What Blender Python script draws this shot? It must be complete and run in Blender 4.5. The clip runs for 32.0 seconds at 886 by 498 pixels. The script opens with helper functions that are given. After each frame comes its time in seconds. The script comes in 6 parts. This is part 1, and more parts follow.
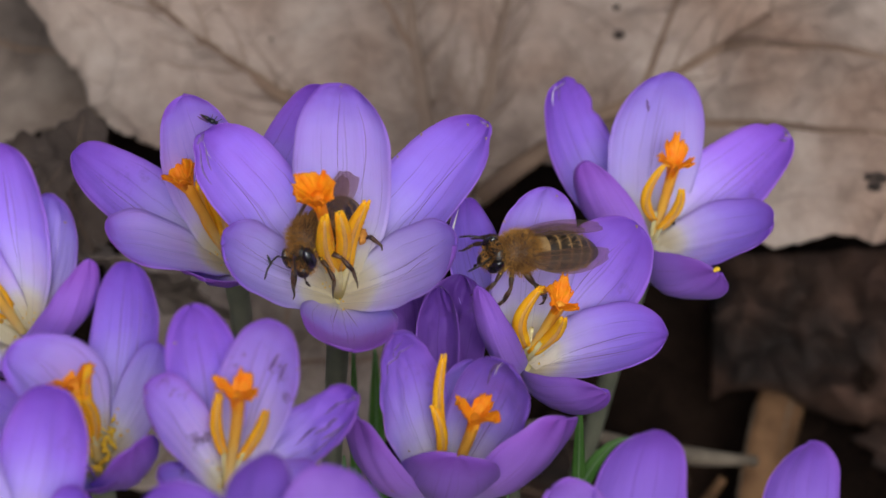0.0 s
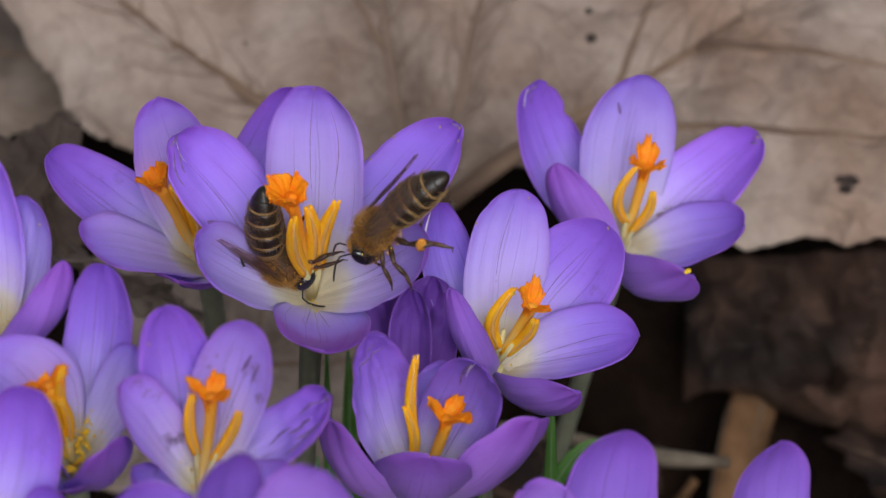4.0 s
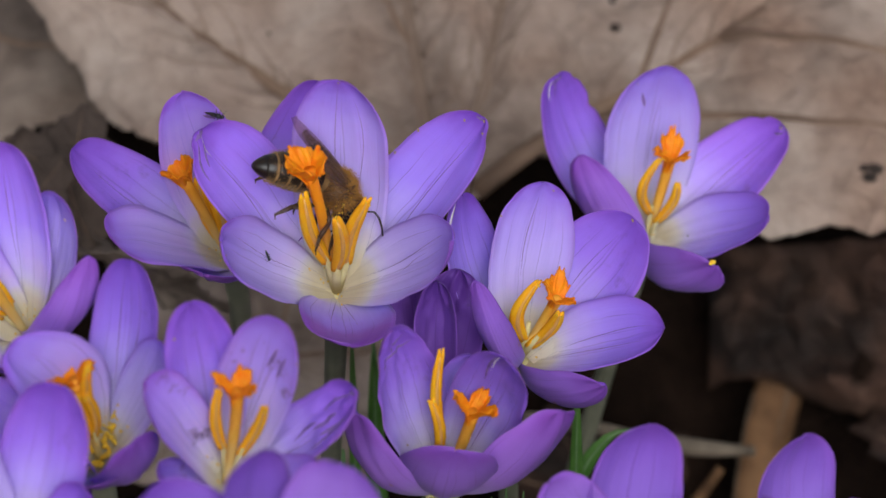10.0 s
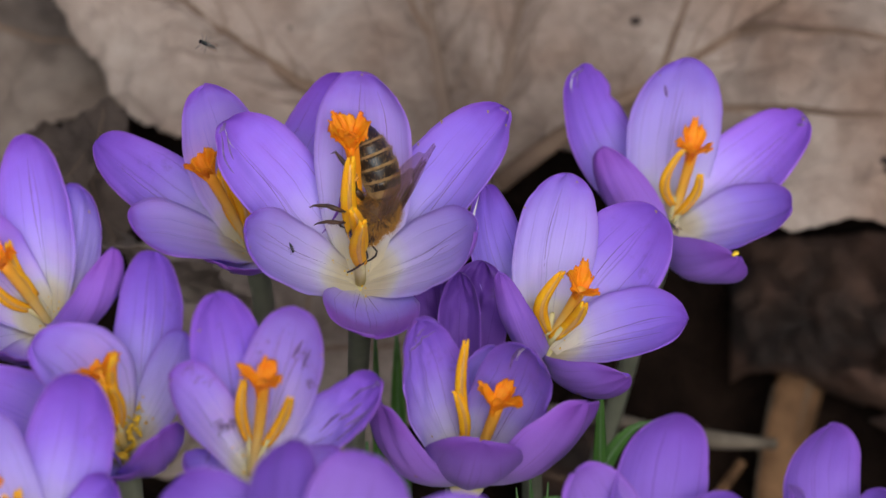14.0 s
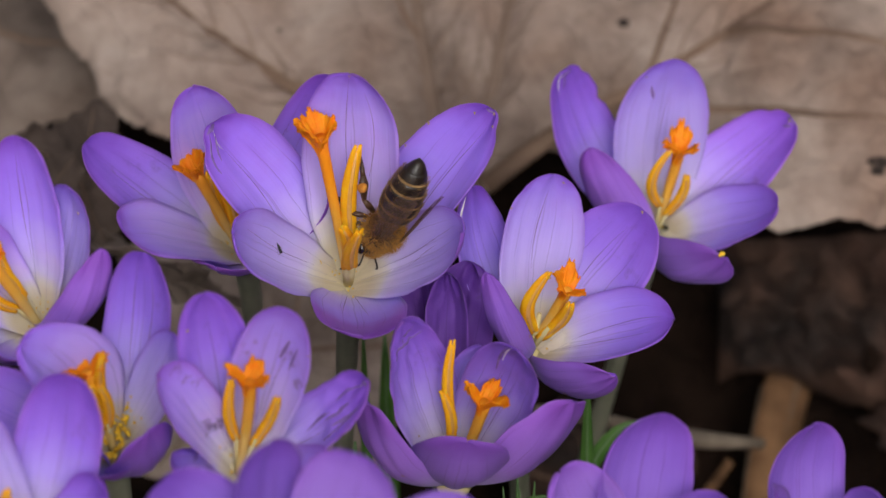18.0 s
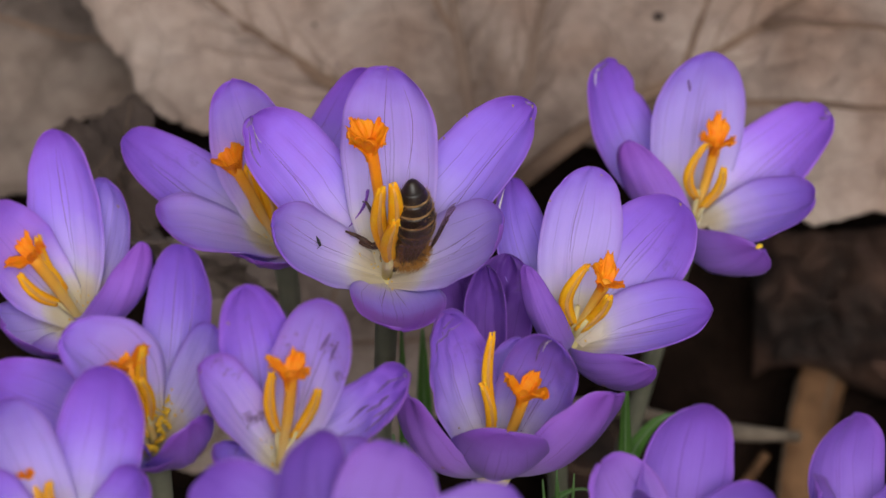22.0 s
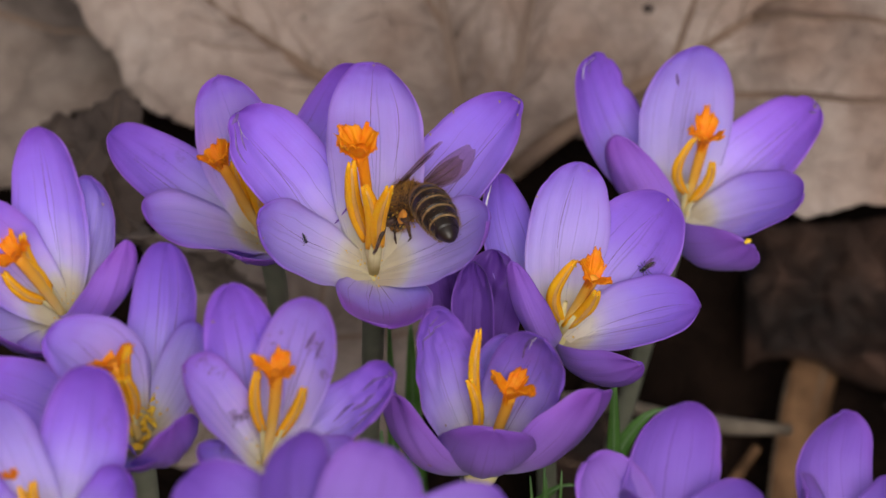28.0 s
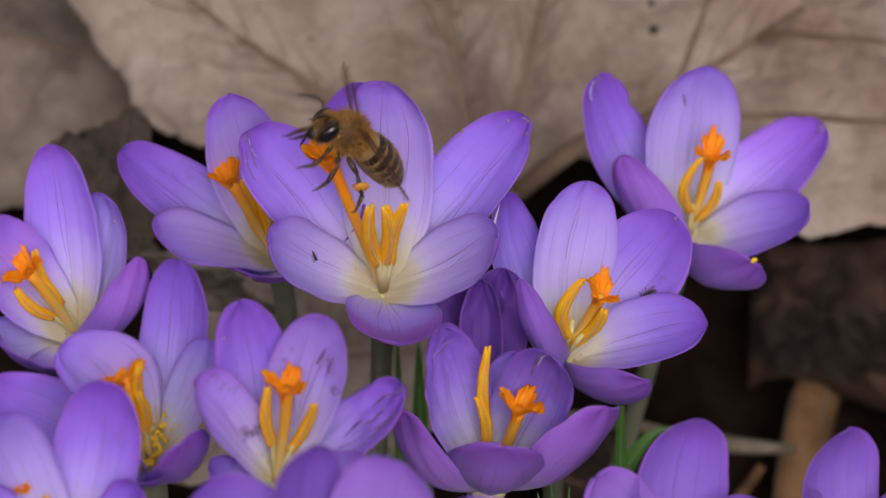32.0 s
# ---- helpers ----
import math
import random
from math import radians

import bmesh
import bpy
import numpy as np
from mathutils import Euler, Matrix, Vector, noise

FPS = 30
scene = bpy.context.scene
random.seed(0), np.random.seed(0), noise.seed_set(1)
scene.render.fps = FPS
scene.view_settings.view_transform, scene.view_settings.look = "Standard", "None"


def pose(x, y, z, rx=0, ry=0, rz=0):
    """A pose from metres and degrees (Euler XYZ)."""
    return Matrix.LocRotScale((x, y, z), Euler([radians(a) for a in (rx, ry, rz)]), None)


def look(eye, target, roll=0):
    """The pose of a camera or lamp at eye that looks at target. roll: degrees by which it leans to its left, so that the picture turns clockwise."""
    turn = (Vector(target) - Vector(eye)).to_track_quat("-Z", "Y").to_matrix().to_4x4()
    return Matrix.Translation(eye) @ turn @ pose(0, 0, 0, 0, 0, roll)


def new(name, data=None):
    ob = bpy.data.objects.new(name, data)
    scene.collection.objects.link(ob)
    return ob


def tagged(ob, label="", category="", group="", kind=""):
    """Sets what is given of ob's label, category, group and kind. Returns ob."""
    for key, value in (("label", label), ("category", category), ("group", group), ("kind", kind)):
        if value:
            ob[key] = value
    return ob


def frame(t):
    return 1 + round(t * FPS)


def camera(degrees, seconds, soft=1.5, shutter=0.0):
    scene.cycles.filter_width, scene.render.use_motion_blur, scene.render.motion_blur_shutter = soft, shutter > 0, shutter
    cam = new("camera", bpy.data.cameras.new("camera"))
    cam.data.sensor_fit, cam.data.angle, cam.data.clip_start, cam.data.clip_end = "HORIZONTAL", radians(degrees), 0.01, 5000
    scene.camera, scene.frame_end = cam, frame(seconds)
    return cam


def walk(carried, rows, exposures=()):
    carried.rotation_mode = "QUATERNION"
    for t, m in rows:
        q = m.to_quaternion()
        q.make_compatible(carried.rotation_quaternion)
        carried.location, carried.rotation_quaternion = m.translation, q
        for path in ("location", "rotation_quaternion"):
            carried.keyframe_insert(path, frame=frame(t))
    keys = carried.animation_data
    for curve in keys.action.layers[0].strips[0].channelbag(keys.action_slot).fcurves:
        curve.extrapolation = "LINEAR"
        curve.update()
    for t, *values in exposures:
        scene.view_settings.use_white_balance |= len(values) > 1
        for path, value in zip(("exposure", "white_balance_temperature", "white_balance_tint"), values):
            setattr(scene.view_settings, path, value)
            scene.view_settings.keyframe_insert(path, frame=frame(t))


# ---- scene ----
cam = camera(10.0, 32.0, soft=1.5, shutter=0.3)
cam.data.dof.use_dof = True
cam.data.dof.focus_distance = 0.479
cam.data.dof.aperture_fstop = 40.0
walk(cam, [
    (0.0, pose(0.00098, -0.41738, 0.31620, 60.1615, -0.4757, 0.2005)),
    (0.5, pose(0.00253, -0.41809, 0.31641, 60.1831, -0.4337, 0.1738)),
    (1.0, pose(0.00319, -0.41816, 0.31587, 60.2036, -0.3237, 0.1697)),
    (1.5, pose(0.00322, -0.41776, 0.31642, 60.1955, -0.2390, 0.3052)),
    (2.0, pose(0.00126, -0.41763, 0.31716, 60.1467, -0.4228, 0.3189)),
    (2.5, pose(0.00066, -0.41780, 0.31676, 60.2259, -0.4959, 0.2080)),
    (3.0, pose(-0.00000, -0.41839, 0.31741, 60.1513, -0.5842, 0.1351)),
    (3.5, pose(0.00097, -0.41880, 0.31748, 60.1060, -0.6890, 0.0754)),
    (4.0, pose(0.00159, -0.41968, 0.31701, 60.2392, -0.5520, -0.0320)),
    (4.5, pose(0.00288, -0.41900, 0.31707, 60.1389, -0.3548, 0.1065)),
    (6.5, pose(0.00359, -0.41820, 0.31672, 60.0620, -0.0878, 0.0447)),
    (7.0, pose(0.00470, -0.41799, 0.31649, 59.9678, 0.1369, 0.2730)),
    (7.5, pose(0.00372, -0.42010, 0.31784, 59.9345, 0.0790, 0.1950)),
    (8.0, pose(0.00298, -0.41954, 0.31764, 59.9745, -0.0011, 0.0523)),
    (8.5, pose(0.00409, -0.41981, 0.31815, 59.9650, 0.1245, -0.0473)),
    (9.0, pose(0.00334, -0.42010, 0.31715, 60.0819, 0.2433, -0.0167)),
    (9.5, pose(0.00218, -0.41978, 0.31835, 60.0181, 0.0228, 0.0390)),
    (10.0, pose(0.00141, -0.41932, 0.31899, 59.9306, -0.2473, 0.0956)),
    (10.5, pose(0.00061, -0.42121, 0.31805, 60.1264, -0.0940, -0.0627)),
    (11.0, pose(0.00064, -0.42135, 0.31907, 60.0426, -0.1889, -0.1384)),
    (11.5, pose(0.00045, -0.42063, 0.31982, 59.9155, -0.5071, -0.1135)),
    (12.0, pose(0.00155, -0.42021, 0.31813, 60.0115, -0.0902, -0.0549)),
    (12.5, pose(0.00096, -0.42043, 0.31850, 59.9401, -0.1396, -0.0466)),
    (13.0, pose(0.00067, -0.41904, 0.31783, 59.9728, -0.0654, 0.0004)),
    (13.5, pose(-0.00044, -0.41985, 0.31764, 60.0140, -0.1116, 0.0475)),
    (15.5, pose(0.00176, -0.42019, 0.31837, 59.9633, 0.3617, 0.2235)),
    (16.0, pose(0.00114, -0.41994, 0.31829, 59.9797, 0.1993, 0.1430)),
    (16.5, pose(0.00068, -0.41961, 0.31821, 59.9336, 0.0029, 0.2028)),
    (17.0, pose(0.00022, -0.42112, 0.31882, 59.9495, -0.0864, 0.1250)),
    (17.5, pose(0.00032, -0.42190, 0.31830, 60.0490, 0.0138, 0.0204)),
    (18.0, pose(0.00105, -0.42228, 0.31893, 60.0255, -0.0168, 0.0526)),
    (18.5, pose(0.00097, -0.42170, 0.31912, 59.9831, 0.0569, 0.0992)),
    (19.0, pose(-0.00000, -0.42089, 0.31800, 60.0000, 0.0000, -0.0000)),
    (19.5, pose(-0.00076, -0.42242, 0.31849, 60.0647, 0.0469, 0.1980)),
    (20.0, pose(-0.00182, -0.42309, 0.31842, 60.1372, -0.0687, 0.0211)),
    (20.5, pose(-0.00146, -0.42393, 0.31841, 60.2206, -0.0284, -0.0013)),
    (21.0, pose(-0.00052, -0.42252, 0.31836, 60.1401, 0.0209, 0.0092)),
    (21.5, pose(0.00083, -0.42281, 0.31859, 60.0276, 0.1104, -0.0268)),
    (22.0, pose(-0.00088, -0.42344, 0.31853, 60.0523, 0.2356, 0.1477)),
    (22.5, pose(-0.00173, -0.42288, 0.31781, 60.1309, 0.1734, -0.1182)),
    (23.0, pose(-0.00328, -0.42282, 0.31751, 60.2011, 0.0276, -0.0948)),
    (23.5, pose(-0.00356, -0.42320, 0.31766, 60.2171, -0.0383, -0.0806)),
    (24.0, pose(-0.00333, -0.42158, 0.31759, 60.1400, -0.2096, -0.2006)),
    (24.5, pose(-0.00118, -0.41974, 0.31802, 59.9841, -0.0368, -0.0994)),
    (25.0, pose(-0.00126, -0.41892, 0.31705, 59.9572, 0.0808, -0.0182)),
    (25.5, pose(0.00002, -0.42041, 0.31809, 59.8648, 0.1840, -0.0115)),
    (27.5, pose(0.00023, -0.42112, 0.32008, 59.6486, 0.2033, 0.1108)),
    (28.0, pose(0.00092, -0.42102, 0.31930, 59.7863, 0.3852, 0.1365)),
    (28.5, pose(-0.00016, -0.42186, 0.31897, 59.8480, 0.4375, 0.2054)),
    (29.0, pose(-0.00099, -0.42231, 0.31854, 59.9302, 0.3089, 0.2607)),
    (29.5, pose(-0.00112, -0.42159, 0.31881, 59.9374, 0.1926, 0.1975)),
    (30.0, pose(-0.00167, -0.42306, 0.31856, 60.0172, 0.1837, 0.0930)),
    (30.5, pose(-0.00064, -0.42276, 0.31944, 59.9932, 0.1434, 0.0100)),
    (31.0, pose(0.00046, -0.42285, 0.31937, 60.0072, 0.2163, 0.0186)),
    (31.5, pose(-0.00098, -0.42380, 0.31982, 59.9966, 0.1595, 0.0270)),
    (32.0, pose(-0.00070, -0.42421, 0.32007, 60.1022, 0.2129, 0.1276)),
], exposures=[(0.0, -0.24, 6020, 6.5), (16.0, -0.24, 6020, 6.5), (17.2, -0.28, 6360, 10), (32.0, -0.28, 6360, 10)])

# ---- light: an overcast spring day ----
MM = 0.001
world = bpy.data.worlds.new("overcast_sky")
scene.world = world
world.use_nodes = True
wn = world.node_tree
sky = wn.nodes.new("ShaderNodeTexSky")
sky.sky_type = "NISHITA"
sky.sun_disc = False
sky.sun_elevation = radians(32)
sky.sun_rotation = radians(173)
sky.dust_density = 4.0
hue = wn.nodes.new("ShaderNodeHueSaturation")
hue.inputs["Saturation"].default_value = 0.35
wn.links.new(sky.outputs[0], hue.inputs["Color"])
wn.links.new(hue.outputs[0], wn.nodes["Background"].inputs["Color"])
wn.nodes["Background"].inputs["Strength"].default_value = 0.12
sun = new("sun", bpy.data.lights.new("sun", "SUN"))
sun.data.energy = 2.1
sun.data.angle = radians(36)
sun.data.color = (1.0, 0.985, 0.965)
sun.matrix_world = look((0.12, -0.95, 0.65), (0, 0, 0.05))


# ---- materials ----
class Nodes:
    """Short hand for building node trees."""

    def __init__(self, name):
        self.mat = bpy.data.materials.new(name)
        self.mat.use_nodes = True
        self.tree = self.mat.node_tree
        self.bsdf = self.tree.nodes["Principled BSDF"]
        self.out = self.tree.nodes["Material Output"]

    def add(self, kind, **sets):
        n = self.tree.nodes.new(kind)
        for k, v in sets.items():
            n.inputs[k].default_value = v
        return n

    def link(self, a, b):
        self.tree.links.new(a, b)

    def coords(self, which="Object"):
        return self.tree.nodes.new("ShaderNodeTexCoord").outputs[which]

    def noise(self, scale, detail=4.0, rough=0.55, vec=None):
        n = self.add("ShaderNodeTexNoise", Scale=scale, Detail=detail, Roughness=rough)
        self.link(vec if vec is not None else self.coords(), n.inputs["Vector"])
        return n.outputs["Fac"]

    def ramp(self, fac, stops):
        n = self.tree.nodes.new("ShaderNodeValToRGB")
        e = n.color_ramp.elements
        while len(e) < len(stops):
            e.new(0.5)
        for el, (p, c) in zip(e, stops):
            el.position = p
            el.color = (*c, 1) if len(c) == 3 else c
        self.link(fac, n.inputs["Fac"])
        return n.outputs["Color"]

    def math(self, op, a, b=None, clamp=False):
        n = self.tree.nodes.new("ShaderNodeMath")
        n.operation = op
        n.use_clamp = clamp
        for i, v in enumerate((a, b)):
            if v is None:
                continue
            if isinstance(v, (int, float)):
                n.inputs[i].default_value = v
            else:
                self.link(v, n.inputs[i])
        return n.outputs[0]

    def mix(self, fac, a, b, mode="MIX"):
        n = self.tree.nodes.new("ShaderNodeMix")
        n.data_type = "RGBA"
        n.blend_type = mode
        for i, v in ((0, fac), (6, a), (7, b)):
            if isinstance(v, (int, float)):
                n.inputs[i].default_value = v
            elif isinstance(v, tuple):
                n.inputs[i].default_value = (*v, 1)
            else:
                self.link(v, n.inputs[i])
        return n.outputs[2]

    def bump(self, height, strength=0.3, distance=0.0002):
        n = self.add("ShaderNodeBump", Strength=strength, Distance=distance)
        self.link(height, n.inputs["Height"])
        self.link(n.outputs[0], self.bsdf.inputs["Normal"])
        return n.outputs[0]

    def colour(self, c):
        if isinstance(c, tuple):
            self.bsdf.inputs["Base Color"].default_value = (*c, 1)
        else:
            self.link(c, self.bsdf.inputs["Base Color"])

    def rough(self, r, spec=0.4):
        self.bsdf.inputs["Roughness"].default_value = r
        self.bsdf.inputs["Specular IOR Level"].default_value = spec

    def translucent(self, colour, amount):
        t = self.tree.nodes.new("ShaderNodeBsdfTranslucent")
        if isinstance(colour, tuple):
            t.inputs["Color"].default_value = (*colour, 1)
        else:
            self.link(colour, t.inputs["Color"])
        m = self.tree.nodes.new("ShaderNodeMixShader")
        m.inputs[0].default_value = amount
        self.link(self.bsdf.outputs[0], m.inputs[1])
        self.link(t.outputs[0], m.inputs[2])
        self.link(m.outputs[0], self.out.inputs["Surface"])


def petal_material(name, stops, vein_dark, bruise=0.0):
    """Petal skin: pale throat to violet rim along v, fine dark veins along u, cell grain."""
    stops = [(p, (c[0] * 0.93, c[1] * 0.905, c[2])) for p, c in stops]
    m = Nodes(name)
    uv = m.tree.nodes.new("ShaderNodeSeparateXYZ")
    m.link(m.coords("UV"), uv.inputs[0])
    u, v = uv.outputs[0], uv.outputs[1]
    rnd = m.tree.nodes.new("ShaderNodeObjectInfo").outputs["Random"]
    big = m.noise(260, 3)
    along = m.math("ADD", v, m.math("MULTIPLY", m.math("SUBTRACT", big, 0.5), 0.16))
    side = m.math("ABSOLUTE", m.math("SUBTRACT", u, 0.5))
    along = m.math("ADD", along, m.math("MULTIPLY", m.math("POWER", side, 3.0), 0.5), True)
    col = m.ramp(along, stops)
    # veins that fan out from the throat, wander and fork
    wob = m.math("MULTIPLY", m.math("SUBTRACT", m.noise(120, 3, 0.6), 0.5), 0.11)
    wob = m.math("ADD", wob, m.math("MULTIPLY", m.math("SUBTRACT", m.noise(900, 3, 0.6), 0.5), 0.02))
    uu = m.math("ADD", u, wob)

    def lines(count, shift, sharp):
        wave = m.math("ABSOLUTE", m.math("SINE", m.math("MULTIPLY", m.math("ADD", uu, m.math("MULTIPLY", rnd, shift)), count)))
        return m.math("SUBTRACT", 1.0, m.math("MULTIPLY", wave, sharp), True)

    mid = m.math("SUBTRACT", 1.0, m.math("MULTIPLY", m.math("ABSOLUTE", m.math("SUBTRACT", uu, 0.5)), 85.0), True)
    patch_1 = m.math("MULTIPLY", m.math("SUBTRACT", m.noise(130, 2), 0.36), 5.0, True)
    patch_2 = m.math("MULTIPLY", m.math("SUBTRACT", m.noise(260, 3), 0.53), 9.0, True)
    low_half = m.math("MULTIPLY", m.math("SUBTRACT", 0.9, v), 4.0, True)
    high_half = m.math("MULTIPLY", m.math("SUBTRACT", v, 0.35), 5.0, True)
    vein = m.math("MULTIPLY", m.math("MULTIPLY", lines(15.0, 0.2, 11.0), patch_1), low_half)
    vein = m.math("ADD", vein, m.math("MULTIPLY", m.math("MULTIPLY", lines(33.0, 0.7, 5.5), patch_2), m.math("MULTIPLY", high_half, 0.2)), True)
    vein = m.math("ADD", vein, m.math("MULTIPLY", m.math("MULTIPLY", mid, 0.75), m.math("MULTIPLY", m.math("SUBTRACT", 0.95, v), 5.0, True)), True)
    col = m.mix(m.math("MULTIPLY", vein, 0.46), col, vein_dark)
    # grain drawn out along the petal
    lane = m.tree.nodes.new("ShaderNodeCombineXYZ")
    m.link(m.math("MULTIPLY", uu, 46.0), lane.inputs[0])
    m.link(m.math("MULTIPLY", v, 3.5), lane.inputs[1])
    m.link(m.math("MULTIPLY", rnd, 40.0), lane.inputs[2])
    fine = m.noise(1.0, 4, 0.65, lane.outputs[0])
    col = m.mix(m.math("MULTIPLY", m.math("SUBTRACT", fine, 0.45), 0.24, True), col, vein_dark)
    # faint pink and blue clouds
    cloud = m.math("MULTIPLY", m.math("SUBTRACT", m.noise(210, 4, 0.6), 0.5), 2.2, True)
    col = m.mix(m.math("MULTIPLY", cloud, 0.7), col, m.mix(1.0, col, (1.0, 0.80, 0.90), "MULTIPLY"))
    # a deeper violet margin with a hair-thin pale edge
    margin = m.math("MULTIPLY", m.math("SUBTRACT", side, 0.33), 6.0, True)
    margin = m.math("MULTIPLY", m.math("MULTIPLY", margin, margin), m.math("MULTIPLY", m.math("SUBTRACT", v, 0.25), 2.5, True))
    col = m.mix(m.math("MULTIPLY", margin, 0.5), col, (0.34, 0.115, 0.62))
    rim = m.math("MULTIPLY", m.math("SUBTRACT", side, 0.486), 60.0, True)
    col = m.mix(m.math("MULTIPLY", rim, 0.08), col, (0.68, 0.52, 0.78))
    # specks of pollen and small blemishes
    vor = m.tree.nodes.new("ShaderNodeTexVoronoi")
    vor.inputs["Scale"].default_value = 190
    m.link(m.coords(), vor.inputs["Vector"])
    speck = m.math("MULTIPLY", m.math("SUBTRACT", 0.075, vor.outputs["Distance"]), 40.0, True)
    few = m.math("GREATER_THAN", m.noise(150, 1), 0.56)
    col = m.mix(m.math("MULTIPLY", m.math("MULTIPLY", speck, few), 0.8), col, (0.42, 0.2, 0.12))
    if bruise:
        br = m.math("MULTIPLY", m.math("SUBTRACT", m.noise(240, 5, 0.7), 0.585), 9.0, True)
        col = m.mix(m.math("MULTIPLY", br, bruise), col, (0.10, 0.05, 0.13))
    tint = m.tree.nodes.new("ShaderNodeHueSaturation")
    m.link(m.math("ADD", 0.493, m.math("MULTIPLY", rnd, 0.014)), tint.inputs["Hue"])
    m.link(m.math("ADD", 0.9, m.math("MULTIPLY", rnd, 0.2)), tint.inputs["Value"])
    m.link(col, tint.inputs["Color"])
    col = tint.outputs[0]
    m.colour(col)
    m.rough(0.56, 0.3)
    m.bsdf.inputs["Sheen Weight"].default_value = 0.06
    m.bsdf.inputs["Sheen Roughness"].default_value = 0.4
    h = m.math("ADD", m.math("MULTIPLY", fine, 0.9), m.math("ADD", m.noise(1500, 3), m.math("MULTIPLY", vein, -0.8)))
    m.bump(h, 0.25, 0.00012)
    m.translucent(col, 0.3)
    return m.mat


CREAM = (0.78, 0.70, 0.40)
MILK = (0.84, 0.80, 0.62)
INNER = petal_material("petal_inner", [(0.0, CREAM), (0.13, CREAM), (0.21, MILK), (0.28, (0.80, 0.73, 0.90)), (0.38, (0.69, 0.55, 1.0)), (0.58, (0.53, 0.34, 1.0)),
                                       (0.84, (0.42, 0.215, 0.91)), (0.93, (0.35, 0.15, 0.77)), (1.0, (0.25, 0.08, 0.58))], (0.13, 0.06, 0.28))
OUTER = petal_material("petal_outer", [(0.0, (0.64, 0.60, 0.56)), (0.18, (0.58, 0.43, 0.80)), (0.45, (0.49, 0.255, 0.79)),
                                       (0.8, (0.41, 0.18, 0.70)), (1.0, (0.29, 0.09, 0.52))], (0.14, 0.05, 0.28))
BRUISED = petal_material("petal_bruised", [(0.0, CREAM), (0.14, MILK), (0.24, (0.80, 0.74, 0.90)), (0.38, (0.66, 0.52, 0.97)), (0.6, (0.50, 0.32, 0.95)),
                                           (0.84, (0.41, 0.21, 0.89)), (1.0, (0.28, 0.10, 0.66))], (0.12, 0.05, 0.24), 0.85)
PALE = petal_material("petal_pale", [(0.0, CREAM), (0.14, CREAM), (0.23, MILK), (0.30, (0.84, 0.78, 0.90)), (0.38, (0.77, 0.65, 0.99)), (0.5, (0.70, 0.56, 1.0)),
                                     (0.78, (0.60, 0.425, 1.0)), (0.93, (0.47, 0.28, 0.94)), (1.0, (0.32, 0.13, 0.72))], (0.15, 0.09, 0.30))
# deeper tip colour plus painted shade where the petal's end turns down
TIP_SHADED = petal_material("petal_tip_shaded", [(0.0, CREAM), (0.1, MILK), (0.22, (0.70, 0.58, 0.96)), (0.5, (0.53, 0.36, 0.98)), (0.62, (0.46, 0.26, 0.86)),
                                         (0.76, (0.40, 0.13, 0.66)), (1.0, (0.31, 0.08, 0.54))], (0.13, 0.05, 0.28))
PALE_WORN = petal_material("petal_pale_worn", [(0.0, CREAM), (0.15, MILK), (0.25, (0.82, 0.77, 0.88)), (0.42, (0.71, 0.60, 0.98)), (0.64, (0.57, 0.41, 0.97)),
                                               (0.86, (0.49, 0.31, 0.92)), (1.0, (0.33, 0.14, 0.70))], (0.14, 0.08, 0.28), 0.8)
CLOSED_PALE = petal_material("petal_closed_pale", [(0.0, (0.46, 0.31, 0.74)), (0.5, (0.47, 0.28, 0.76)), (0.85, (0.42, 0.22, 0.72)), (1.0, (0.31, 0.13, 0.60))], (0.14, 0.06, 0.28))
CLOSED = petal_material("petal_closed", [(0.0, (0.38, 0.24, 0.66)), (0.5, (0.36, 0.195, 0.69)), (0.85, (0.31, 0.135, 0.64)), (1.0, (0.23, 0.08, 0.50))], (0.12, 0.04, 0.25))
DEEP = petal_material("petal_deep", [(0.0, CREAM), (0.16, MILK), (0.28, (0.76, 0.70, 0.86)), (0.42, (0.57, 0.43, 0.92)), (0.66, (0.42, 0.23, 0.86)), (0.87, (0.33, 0.145, 0.74)),
                                     (1.0, (0.22, 0.075, 0.54))], (0.10, 0.045, 0.22), 0.25)
DARK = petal_material("petal_dark", [(0.0, (0.36, 0.28, 0.50)), (0.3, (0.27, 0.12, 0.50)), (0.8, (0.19, 0.07, 0.41)), (1.0, (0.12, 0.035, 0.29))],
                      (0.05, 0.02, 0.11), 0.5)


def simple(name, low, high, scale, rough=0.6, spec=0.3, bump=0.3, dist=0.0002, trans=0.0, detail=5.0):
    m = Nodes(name)
    n = m.noise(scale, detail)
    col = m.ramp(n, [(0.3, low), (0.7, high)])
    m.colour(col)
    m.rough(rough, spec)
    m.bump(m.noise(scale * 4, 4), bump, dist)
    if trans:
        m.translucent(col, trans)
    return m.mat


